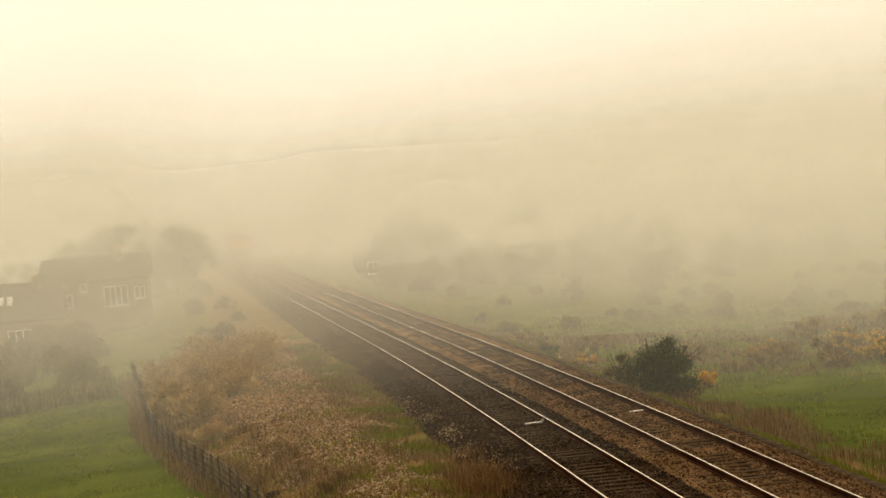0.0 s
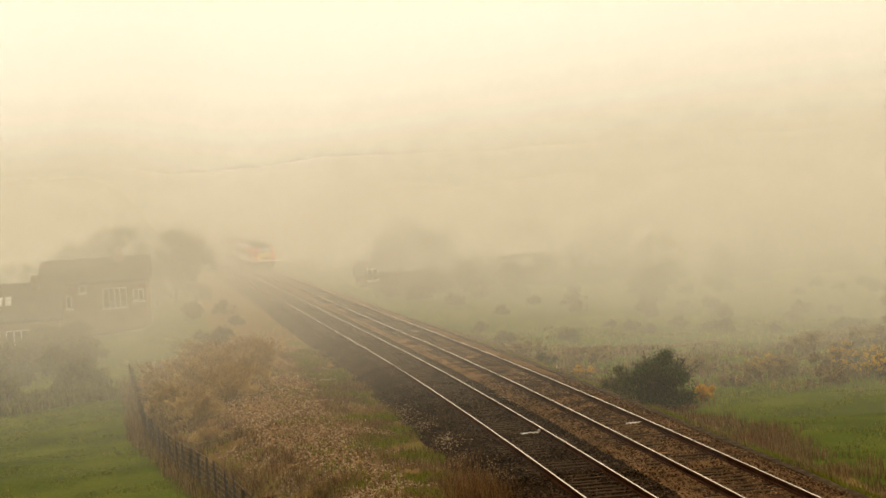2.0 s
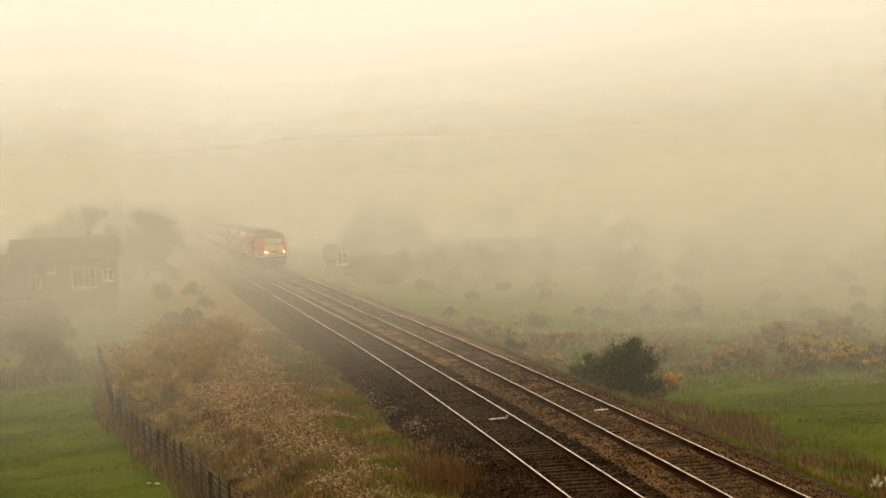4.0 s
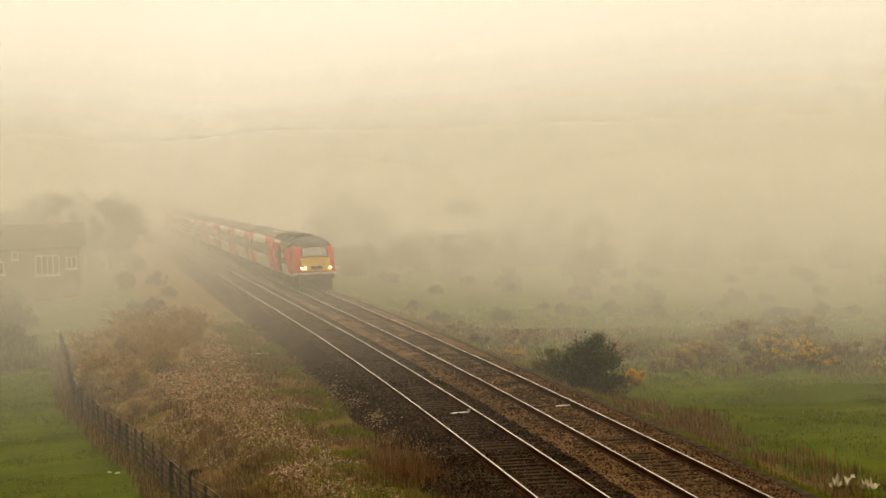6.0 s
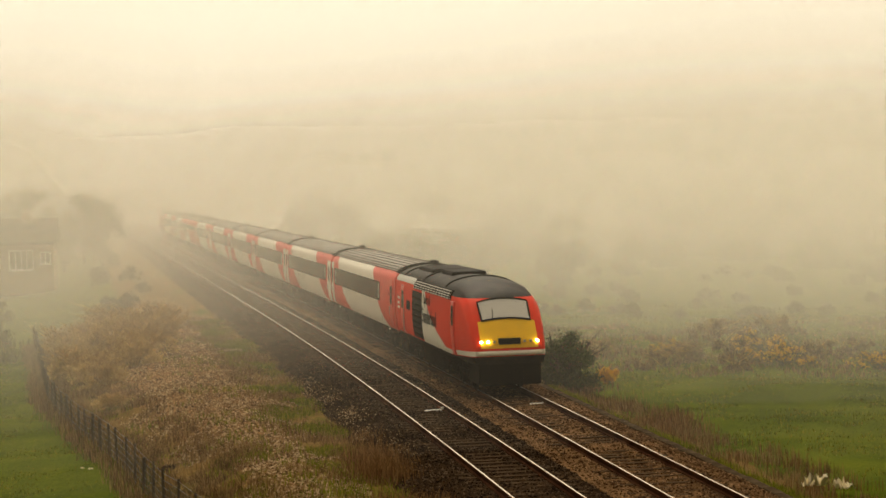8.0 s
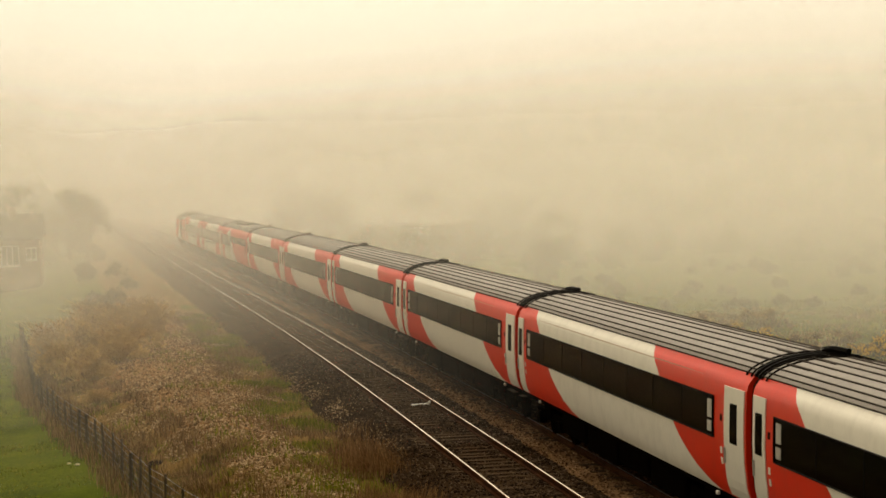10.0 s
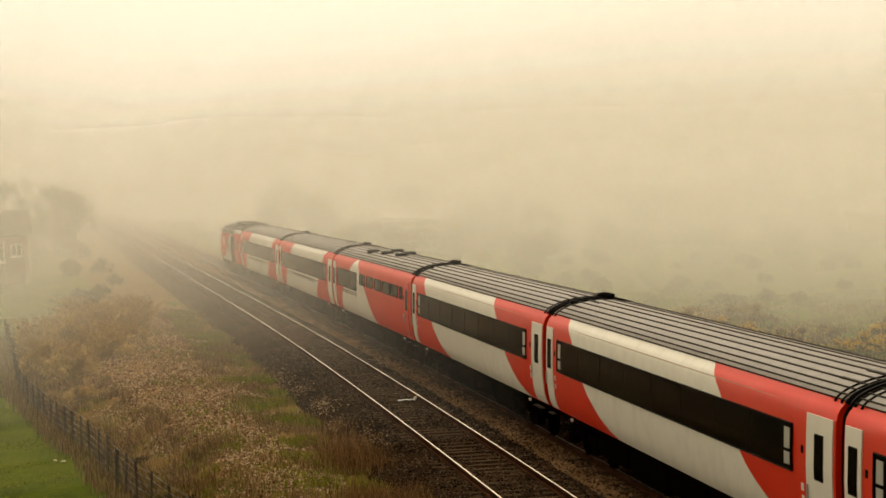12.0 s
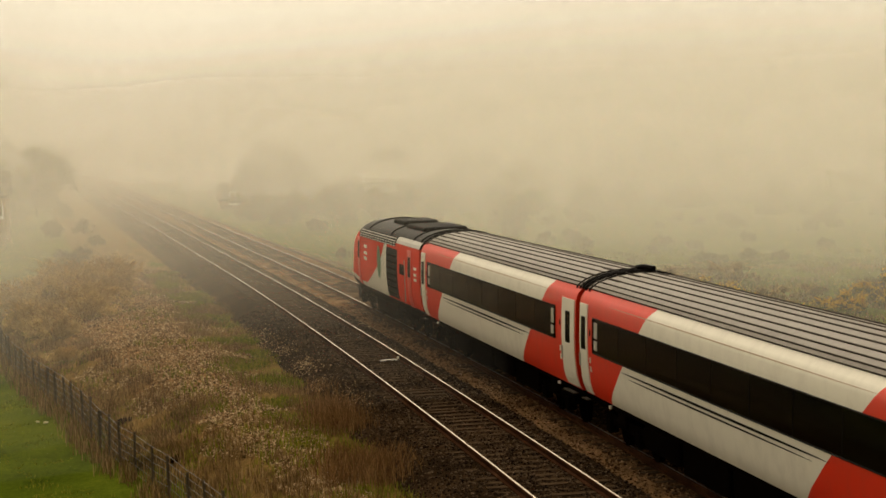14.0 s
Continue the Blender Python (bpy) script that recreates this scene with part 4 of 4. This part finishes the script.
def scatter(seed, n, s0, s1, lo, hi, clump=0.0, bias=1.0):
    """Random (off, s) places; lo and hi are offsets or functions of s."""
    rnd = random.Random(seed)
    out = []
    while len(out) < n:
        s = s0 + (s1 - s0) * rnd.random() ** bias
        a, b = (lo(s) if callable(lo) else lo), (hi(s) if callable(hi) else hi)
        off = rnd.uniform(a, b)
        if clump and noise.noise((off * 0.6, s * 0.35, seed * 1.7)) < clump * rnd.random() - 0.15:
            continue
        out.append((off, s))
    return out


blades("pasture_grass", BLADES, scatter(31, 5200, 50, 125, lambda s: fence_off(s) - 11, lambda s: fence_off(s) + 0.2, 0.3), 0.10, 0.10, 5, 0.012, 31, "short green pasture grass")
blades("pasture_grass", BLADES, scatter(32, 4200, 58, 112, 9.0, 26.0, 0.2), 0.13, 0.12, 5, 0.014, 32, "short green pasture grass")
blades("verge_grass", BLADES, scatter(33, 2300, 52, 130, -4.4, -2.4, 0.9), 0.2, 0.10, 8, 0.012, 33, "olive green rough grass beside the ballast")
blades("verge_grass", DRY, scatter(34, 1500, 40, 130, -4.9, -2.3, 0.7), 0.26, 0.12, 7, 0.010, 34, "dry straw grass beside the ballast")
blades("brown_stalks", RUSSET, scatter(35, 520, 43, 67, lambda s: -4.4 + 0.08 * (s - 43), -2.0, 0.5), 0.6, 0.3, 9, 0.009, 35, "tall russet brown dead stalks", 0.9)
blades("verge_grass", BLADES, scatter(45, 260, 44, 62, -5.2, -1.9, 1.0), 0.22, 0.2, 9, 0.012, 45, "green tufts under the brown stalks")
blades("bank_grass", BLADES, scatter(46, 60, 55.5, 58.5, -6.6, -5.6), 0.16, 0.14, 10, 0.012, 46, "green patch among the stones")
blades("fence_grass", DRY, scatter(36, 1500, 46, 125, lambda s: fence_off(s) - 0.6, lambda s: fence_off(s) + 0.9, 0.0), 0.45, 0.12, 8, 0.010, 36, "pale dry grass grown through the fence")
blades("bank_grass", DRY, scatter(37, 1000, 46, 100, lambda s: fence_off(s) + 0.3, lambda s: fence_off(s) + 1.9 + 0.03 * (s - 46), 0.5), 0.3, 0.14, 9, 0.012, 37, "dry yellow brown tussocks on the bank")
blades("bank_grass", BLADES, scatter(38, 520, 46, 115, lambda s: fence_off(s) + 0.5, -4.2, 1.6), 0.22, 0.14, 9, 0.012, 38, "green tufts among the stones")
blades("verge_grass", BLADES, scatter(39, 2600, 40, 130, 5.95, 7.6, 0.3), 0.22, 0.10, 8, 0.012, 39, "green grass verge beside the trough")
blades("verge_grass", DRY, scatter(40, 2200, 40, 150, 6.4, 9.8, 0.5), 0.34, 0.12, 8, 0.010, 40, "dry straw grass on the verge")
blades("brown_reeds", RUSSET, scatter(41, 330, 46, 92, 7.6, 10.4, 0.9), 0.45, 0.22, 9, 0.010, 41, "tall brown reeds between verge and pasture", 0.25)
blades("far_rough_grass", DRY, scatter(42, 1500, 94, 130, 9.0, 40.0, 0.6), 0.32, 0.3, 9, 0.03, 42, "pale tan rough grass beyond the pasture")
blades("far_rough_grass", BLADES, scatter(43, 1500, 94, 150, 8.0, 45.0, 0.5), 0.28, 0.3, 9, 0.03, 43, "olive rough grass beyond the pasture")
blades("field_edge_growth", LEAF_OLIVE, scatter(44, 1600, 116, 128, -42.0, -13.4, 0.2), 0.55, 0.3, 9, 0.04, 44, "dark green weeds along the far pasture edge")


# bent straw hangs over the hummocks
HUMMOCKS = ((-7.35, 62.4), (-7.1, 59.8), (-6.2, 64.0), (-8.5, 70.0))
_rnd = random.Random(91)
blades("bank_grass", DRY, [(o + _rnd.gauss(0, 0.32), t + _rnd.gauss(0, 0.75)) for o, t in HUMMOCKS for _ in range(70)], 0.36, 0.1, 9, 0.010, 47, "bent straw over the turf hummocks", 1.6)
blades("bank_grass", BLADES, [(o + _rnd.gauss(0.3, 0.4), t + _rnd.gauss(0, 0.9)) for o, t in HUMMOCKS for _ in range(22)], 0.2, 0.1, 8, 0.011, 48, "green tufts beside the turf hummocks", 1.2)

# ---- shrubs and trees ----
def leaf_cloud(rnd, clumps, per, size, verts, faces):
    for c, r in clumps:
        for _ in range(per):
            d = Vector((rnd.gauss(0, 1), rnd.gauss(0, 1), rnd.gauss(0, 1)))
            d = d.normalized() * r * min(1.7, abs(rnd.gauss(0, 0.62)))
            p = Vector(c) + Vector((d.x, d.y, d.z * 0.8))
            q = Euler((rnd.uniform(0, 3), rnd.uniform(0, 3), rnd.uniform(0, 6))).to_matrix()
            w = size * rnd.uniform(0.6, 1.3)
            k = len(verts)
            for u, v in ((-1, 0), (0, -0.5), (1, 0), (0, 0.5)):
                verts.append(p + q @ Vector((u * w, v * w, 0)))
            faces.append((k, k + 1, k + 2, k + 3))


def shrub(name, label, category, wide, tall, leaf, bark, seed, per=110, clumps=16, size=0.07, stems=7, bloom=None, twiggy=False, group=""):
    rnd = random.Random(seed)
    root = tagged(new(name), label, category, group)
    bm = bmesh.new()
    tips = []
    for i in range(stems):
        a = rnd.uniform(0, 2 * math.pi)
        r = wide * 0.5 * rnd.uniform(0.2, 0.85)
        top = Vector((r * math.cos(a), r * math.sin(a), tall * rnd.uniform(0.55, 0.95)))
        mid = top * 0.5 + Vector((rnd.uniform(-0.1, 0.1), rnd.uniform(-0.1, 0.1), 0.05)) * wide
        for p0, p1, r0 in ((Vector((0.1 * math.cos(a), 0.1 * math.sin(a), -0.15)), mid, 0.018 * tall), (mid, top, 0.010 * tall)):
            add_tube(bm, [p0, p1], r0, 5)
        tips.append(top)
        for _ in range(10 if twiggy else 3):
            e = mid.lerp(top, rnd.random()) + Vector((rnd.gauss(0, 0.16), rnd.gauss(0, 0.16), rnd.uniform(0.0, 0.2))) * wide
            e.z = min(max(e.z, 0.1), tall)
            add_tube(bm, [mid.lerp(top, rnd.random() * 0.6), e], 0.005 * tall, 3)
            tips.append(e)
    part("stems", bm, bark, root)
    cl = []
    for i in range(clumps):
        a, r = rnd.uniform(0, 2 * math.pi), wide * 0.5 * rnd.random() ** 0.6
        z = tall * rnd.uniform(0.18, 0.86) * (1 - 0.45 * (2 * r / wide) ** 2)
        cl.append(((r * math.cos(a) * 0.85, r * math.sin(a) * 0.85, z), tall * rnd.uniform(0.12, 0.24)))
    verts, faces = [], []
    leaf_cloud(rnd, cl, per, size, verts, faces)
    solid("foliage", verts, faces, leaf, root)
    if bloom:
        verts, faces = [], []
        leaf_cloud(rnd, [(Vector(c) + Vector((0, -0.2 * r, r * 0.4)), r * 0.95) for c, r in cl], per, size * 0.9, verts, faces)
        solid("blossom", verts, faces, bloom, root)
    return root


def plant(ob, off, s, turn=0.0, scale=1.0, sink=0.05):
    p = ground_at(off, s)
    ob.matrix_basis = Matrix.Translation((p.x, p.y, p.z - sink)) @ Matrix.Rotation(turn, 4, "Z") @ Matrix.Scale(scale, 4)
    return ob


def replant(ob, off, s, turn, scale=1.0):
    p = ground_at(off, s)
    c = copy_thing(ob, Matrix.Translation((p.x, p.y, p.z - 0.05)) @ Matrix.Rotation(turn, 4, "Z"))
    c.scale = (scale, scale, scale * (0.9 + 0.2 * ((turn * 7.3) % 1)))
    return c


plant(shrub("evergreen_bush", "dense dark green bush beside the railway verge", "bush", 3.0, 2.6, LEAF_DARK, BARK, 51, 420, 44, 0.06, 9), 8.1, 87.3)
plant(shrub("evergreen_bush", "small dark green bush touching the larger one", "bush", 1.7, 1.5, LEAF_OLIVE, BARK, 52, 170, 16, 0.05, 7), 6.75, 88.4)
plant(shrub("evergreen_bush", "low dark green bush on the verge", "bush", 1.5, 1.0, LEAF_DARK, BARK, 53, 150, 14, 0.05, 6), 7.5, 112.0)
plant(shrub("gorse_bush", "small gorse bush covered in yellow flowers", "bush", 1.2, 0.85, GORSE, BARK, 54, 200, 16, 0.045, 6, GORSE), 10.75, 92.0)
plant(shrub("gorse_bush", "small orange flowered gorse on the verge", "bush", 1.4, 0.8, DRY, BARK, 55, 130, 12, 0.045, 6, GORSE), 8.2, 106.0)
big = plant(shrub("gorse_bush", "large gorse thicket flecked with yellow flowers", "bush", 3.4, 1.25, LEAF_OLIVE, BARK, 56, 150, 22, 0.06, 9, GORSE, group="gorse thickets"), 20.2, 99.0)
for off, s, turn, k in ((24.5, 98.0, 1.1, 1.0), (27.5, 100.0, 2.3, 1.15), (22.0, 107.0, 4.0, 1.1), (31.0, 103.0, 5.1, 1.0), (17.4, 108.0, 0.6, 0.7)):
    replant(big, off, s, turn, k)
tan = plant(shrub("bracken_clump", "tan dead bracken clump at the field edge", "bracken", 2.4, 1.0, DRY, TWIGS, 57, 130, 14, 0.07, 8, group="bracken clumps"), 17.6, 97.0)
for off, s, turn, k in ((14.0, 99.5, 1.0, 0.8), (19.3, 103.0, 2.0, 1.2), (22.6, 101.0, 3.0, 1.1), (26.0, 106.0, 4.4, 1.2), (12.2, 103.0, 5.0, 0.8)):
    replant(tan, off, s, turn, k)
scrub = plant(shrub("thorn_scrub", "tan brown leafless thorn scrub", "bush", 2.8, 0.9, DRY, TWIGS, 58, 90, 16, 0.06, 10, twiggy=True, group="thorn scrub"), 15.6, 101.0)
for off, s, turn, k in ((17.2, 104.0, 1.3, 1.2), (13.6, 107.0, 2.2, 1.0), (10.5, 116.0, 3.1, 1.1), (21.0, 112.0, 4.2, 1.4), (25.5, 116.0, 5.3, 1.5), (8.6, 124.0, 0.4, 1.0)):
    replant(scrub, off, s, turn, k)

brown = plant(shrub("bare_shrub", "brown leafless twiggy shrub on the bank", "bush", 3.2, 1.55, TWIGS, TWIGS, 59, 260, 30, 0.05, 12, twiggy=True, group="brown bank shrubs"), -9.8, 95.0, scale=0.9)
for off, s, turn, k in ((-8.4, 98.5, 1.2, 0.9), (-10.4, 99.0, 2.5, 1.15), (-7.6, 103.5, 3.3, 1.0), (-9.2, 106.0, 4.1, 1.2), (-6.9, 111.0, 5.2, 0.95), (-8.4, 115.0, 0.5, 1.2), (-10.8, 112.0, 2.0, 1.2), (-9.4, 87.0, 3.7, 0.5), (-6.2, 121.0, 1.9, 0.9), (-8.9, 124.0, 2.9, 1.2)):
    replant(brown, off, s, turn, k)


def tree(name, label, tall, wide, leaf, seed, per=150, clumps=26, size=0.16, group=""):
    rnd = random.Random(seed)
    root = tagged(new(name), label, "tree", group)
    bm = bmesh.new()
    pts = [Vector((0.04 * tall * noise.noise((i, seed, 0)), 0.04 * tall * noise.noise((seed, i, 0)), tall * 0.8 * i / 5 - (0.3 if i == 0 else 0))) for i in range(6)]
    for a, b, r in zip(pts, pts[1:], (0.030, 0.025, 0.020, 0.014, 0.009)):
        add_tube(bm, [a, b], r * tall, 7)
    cl = []
    for i in range(clumps):
        a = rnd.uniform(0, 2 * math.pi)
        h = rnd.uniform(0.28, 0.95)
        r = wide * 0.5 * rnd.uniform(0.25, 1.0) * math.sin(math.pi * min(1, (h - 0.15) * 1.12)) ** 0.6
        c = Vector((r * math.cos(a), r * math.sin(a), h * tall))
        base = pts[0].lerp(pts[-1], min(0.95, max(0.2, h - 0.22)))
        add_tube(bm, [base, base.lerp(c, 0.5) + Vector((0, 0, 0.04 * tall)), c], 0.006 * tall, 4)
        cl.append((c, tall * rnd.uniform(0.07, 0.14)))
    part("trunk", bm, BARK, root)
    verts, faces = [], []
    leaf_cloud(rnd, cl, per, size, verts, faces)
    solid("crown", verts, faces, leaf, root)
    return root


oak = plant(tree("tree", "dark broad tree half lost in fog", 8.5, 9.0, LEAF_DARK, 61, 200, 34, 0.2, "trees in the fog"), -14.5, 236.0)
ash = plant(tree("tree", "olive green tree half lost in fog", 5.0, 5.0, LEAF_OLIVE, 62, 170, 28, 0.18, "trees in the fog"), 40.0, 268.0)
thicket = plant(shrub("thicket", "olive brown thicket half lost in fog", "bush", 6.0, 3.6, LEAF_OLIVE, BARK, 63, 150, 30, 0.14, 12, group="thickets in the fog"), 34.0, 205.0)
rnd_t = random.Random(77)
for off, s, k in ((16, 226, 0.8), (20, 231, 0.95), (25, 228, 0.9), (29, 236, 1.0), (34, 240, 0.9), (22, 240, 1.05), (13, 236, 0.75), (42, 236, 0.8), (50, 242, 0.85), (60, 240, 0.8)):
    replant(thicket, off, s, rnd_t.uniform(0, 6), k)
for off, s, k in ((-9.0, 232, 0.75), (-19, 243, 0.9), (-6.5, 256, 0.7), (-12, 268, 0.9), (-26, 258, 0.7), (-8, 300, 0.8), (16, 272, 0.6), (26, 300, 0.7), (50, 305, 0.8), (75, 310, 0.8)):
    replant(oak, off, s, rnd_t.uniform(0, 6), k)
for off, s, k in ((30, 262, 0.5), (19, 268, 0.5), (27, 256, 0.55), (36, 254, 0.5), (-15, 214, 0.6), (-11, 224, 0.6), (52, 250, 0.6)):
    replant(ash, off, s, rnd_t.uniform(0, 6), k)
for i in range(80):
    s = rnd_t.uniform(135, 250)
    off = rnd_t.uniform(9.5, 14 + (s - 90) * 0.5)
    replant(thicket, off, s, rnd_t.uniform(0, 6), (0.22 + 0.3 * (s - 135) / 115) * rnd_t.uniform(0.7, 1.2))
for i in range(60):
    s = rnd_t.uniform(126, 184)
    replant(thicket, rnd_t.uniform(-36, -12.5 - 0.02 * s), s, rnd_t.uniform(0, 6), rnd_t.uniform(0.3, 0.65))
for i in range(16):
    s = rnd_t.uniform(130, 260)
    replant(thicket, rnd_t.uniform(-8.5, -4.6), s, rnd_t.uniform(0, 6), rnd_t.uniform(0.22, 0.42))

# a belt of trees stands behind the village
for i in range(46):
    s = rnd_t.uniform(278, 312)
    replant(oak if i % 3 else ash, rnd_t.uniform(22, 125), s, rnd_t.uniform(0, 6), rnd_t.uniform(0.6, 0.82) * (1.0 if i % 3 else 1.3))
for i in range(40):
    s = rnd_t.uniform(246, 262)
    replant(thicket, rnd_t.uniform(16, 110), s, rnd_t.uniform(0, 6), rnd_t.uniform(0.35, 0.75))

# ---- houses in the fog ----
RENDER_WALL = paint("cream_rendered_wall", (0.80, 0.73, 0.60), 0.9, 0.3)
BRICK_WALL = earthy("brown_brick_wall", ((0.2, (0.18, 0.11, 0.07)), (0.5, (0.33, 0.22, 0.14)), (0.85, (0.46, 0.33, 0.23))), 9.0, 0.6)
SLATE = earthy("grey_slate_roof", ((0.2, (0.04, 0.036, 0.032)), (0.5, (0.08, 0.07, 0.06)), (0.85, (0.13, 0.115, 0.10))), 6.0, 0.5)
PALE_ROOF = paint("pale_roof_sheeting", (0.46, 0.41, 0.33), 0.5, 0.3)
FRAME = paint("white_window_paint", (0.85, 0.82, 0.74), 0.5, 0.05)


def window(house, y, x0, x1, z0, z1, bays):
    """A glazed window in the front wall, with frame, mullions and sill."""
    w = box("window", x0, x1, y - 0.03, y + 0.05, z0, z1, GLASS, house)
    bm = bmesh.new()
    t = 0.09
    for a, b, c, d in ((x0 - t, x1 + t, z1, z1 + t), (x0 - t, x1 + t, z0 - t, z0), (x0 - t, x0, z0, z1), (x1, x1 + t, z0, z1)):
        add_box(bm, a, b, y - 0.09, y + 0.05, c, d)
    for i in range(1, bays):
        x = x0 + (x1 - x0) * i / bays
        add_box(bm, x - 0.05, x + 0.05, y - 0.08, y + 0.02, z0, z1)
    part("frame", bm, FRAME, w, "white window frame")
    box("sill", x0 - 0.2, x1 + 0.2, y - 0.22, y - 0.02, z0 - 0.2, z0 - 0.1, FRAME, w)


def house(x, y, z, wide, deep, eaves, ridge, wall, openings, label, turn=0.0, gable_front=False, skylights=0, covering=None):
    h = tagged(new("house"), label, "house")
    bm = bmesh.new()
    w, d = wide / 2, deep
    add_box(bm, -w, w, 0, d, -1.0, eaves)
    v = [bm.verts.new(p) for p in (((-w, 0, eaves), (w, 0, eaves), (0, 0, ridge), (-w, d, eaves), (w, d, eaves), (0, d, ridge)) if gable_front else ((-w, 0, eaves), (-w, d, eaves), (-w, d / 2, ridge), (w, 0, eaves), (w, d, eaves), (w, d / 2, ridge)))]
    bm.faces.new(v[:3])
    bm.faces.new(v[3:][::-1])
    part("wall", bm, wall, h)
    o, t = 0.35, 0.18
    verts, faces = [], []
    if gable_front:
        slopes = [[(-w - o, -o), (0, -o), (0, d + o), (-w - o, d + o)], [(0, -o), (w + o, -o), (w + o, d + o), (0, d + o)]]
        level = lambda px, py: ridge - abs(px) / w * (ridge - eaves) + 0.05
    else:
        slopes = [[(-w - o, -o), (w + o, -o), (w + o, d / 2), (-w - o, d / 2)], [(-w - o, d / 2), (w + o, d / 2), (w + o, d + o), (-w - o, d + o)]]
        level = lambda px, py: ridge - abs(py - d / 2) / (d / 2) * (ridge - eaves) + 0.05
    for sl in slopes:
        k = len(verts)
        verts += [(px, py, level(px, py)) for px, py in sl] + [(px, py, level(px, py) + t) for px, py in sl]
        faces += [(k, k + 3, k + 2, k + 1), (k + 4, k + 5, k + 6, k + 7)] + [(k + i, k + (i + 1) % 4, k + 4 + (i + 1) % 4, k + 4 + i) for i in range(4)]
    roof = solid("roof", verts, faces, covering or SLATE, h)
    bm = bmesh.new()
    if gable_front:
        for sx in (-1, 1):
            add_tube(bm, [(sx * (w + o), -o - 0.04, level(w + o, 0)), (0, -o - 0.04, level(0, 0))], 0.11, 4)
    else:
        add_tube(bm, [(-w - o, -o - 0.05, level(0, -o)), (w + o, -o - 0.05, level(0, -o))], 0.09, 5)
    part("bargeboard" if gable_front else "gutter", bm, covering or (FRAME if gable_front else SLATE), roof)
    bm = bmesh.new()
    add_box(bm, w * 0.4, w * 0.4 + 0.6, d * 0.4, d * 0.4 + 0.6, ridge - 0.9, ridge + 0.8, 0.03)
    part("chimney", bm, BRICK_WALL, roof)
    for i in range(skylights):
        px = -w * 0.5 + i * 0.7
        py = d * 0.22
        bm = bmesh.new()
        zz = level(px, py) + t
        vs = [bm.verts.new(p) for p in ((px, py - 0.4, level(px, py - 0.4) + t + 0.04), (px + 0.45, py - 0.4, level(px, py - 0.4) + t + 0.04), (px + 0.45, py + 0.4, level(px, py + 0.4) + t + 0.04), (px, py + 0.4, level(px, py + 0.4) + t + 0.04))]
        f = bm.faces.new(vs)
        r = bmesh.ops.extrude_face_region(bm, geom=[f])
        bmesh.ops.translate(bm, verts=[e for e in r["geom"] if isinstance(e, bmesh.types.BMVert)], vec=(0, 0, 0.08))
        part("skylight", bm, FRAME, roof)
    for x0, x1, z0, z1, bays in openings:
        window(h, 0.0, x0, x1, z0, z1, bays)
    h.matrix_basis = Matrix.Translation((x, y, z)) @ Matrix.Rotation(turn, 4, "Z")
    return h


house(-22.0, 190.0, -1.6, 8.4, 7.0, 4.3, 6.0, BRICK_WALL, ((0.7, 2.5, 2.15, 3.6, 4), (-2.3, -2.0, 2.3, 3.2, 1), (3.2, 3.9, 2.6, 3.4, 2), (-1.2, -0.8, 3.5, 4.0, 1)), "brown house with white framed windows dim in fog")
house(-28.5, 186.0, -3.4, 7.6, 7.0, 3.6, 6.2, BRICK_WALL, ((-0.4, 1.3, 1.35, 2.65, 3), (-3.0, -1.8, 1.35, 2.5, 2)), "low brown house with white windows and skylights dim in fog", skylights=3)
house(-33.0, 196.0, -2.6, 7.0, 8.0, 4.0, 6.2, BRICK_WALL, ((-1.0, 1.0, 1.3, 2.5, 2),), "gabled house with white bargeboards dim in fog", gable_front=True)
house(5.6, 262.0, -3.9, 5.6, 6.0, 3.4, 4.9, BRICK_WALL, ((-1.7, -0.6, 2.9, 4.1, 2), (0.6, 1.6, 1.4, 2.4, 2)), "small dark cottage with white windows deep in fog")
for x, y, z, wide, turn, front in ((23, 262, -3.6, 7.5, 0.1, False), (37, 262, -4.2, 6.0, -0.1, True), (46, 268, -4.0, 8.0, 0.2, False), (57, 272, -4.4, 6.5, -0.2, True), (70, 268, -4.8, 8.5, 0.1, False), (84, 275, -5.0, 7.0, 0.0, True), (98, 278, -5.0, 8.0, 0.15, False), (30, 271, -3.4, 6.5, 0.2, False), (41, 276, -3.2, 7.5, -0.2, False), (63, 279, -3.8, 7.0, 0.15, False), (77, 262, -5.2, 6.0, 0.3, False)):
    house(x, y, z, wide, 6.5, 4.4, 6.4, RENDER_WALL, ((-2.0, -0.8, 0.9, 2.1, 2), (0.8, 2.0, 0.9, 2.1, 2)), "pale rendered house with pale roof deep in fog", turn, front, 0, PALE_ROOF)


# ---- the train runs past at a steady speed ----
SPEED, JOINT_AT, JOINT_TIME = 37.4, 34.9, 9.5


def car_pose(s, length, turned=False):
    """Pose of a car whose nearer end is s metres down the line."""
    x, y, _ = along(s + (length if turned else 0.0), APART)
    _x, _y, a = along(s + length / 2, APART)
    return Matrix.Translation((x, y, 0)) @ Matrix.Rotation(a + (math.pi if turned else 0.0), 4, "Z")


def motions():
    times = [0.5 * i for i in range(29)]
    joint = [(t, JOINT_AT + (JOINT_TIME - t) * SPEED) for t in times]
    walk(lead_car, [(t, car_pose(g - 17.8, 17.8)) for t, g in joint])
    for i, car in enumerate(coaches):
        walk(car, [(t, car_pose(g + 23.0 * i, 23.0)) for t, g in joint])
    walk(tail_car, [(t, car_pose(g + 23.0 * 9, 17.8, True)) for t, g in joint])


motions()
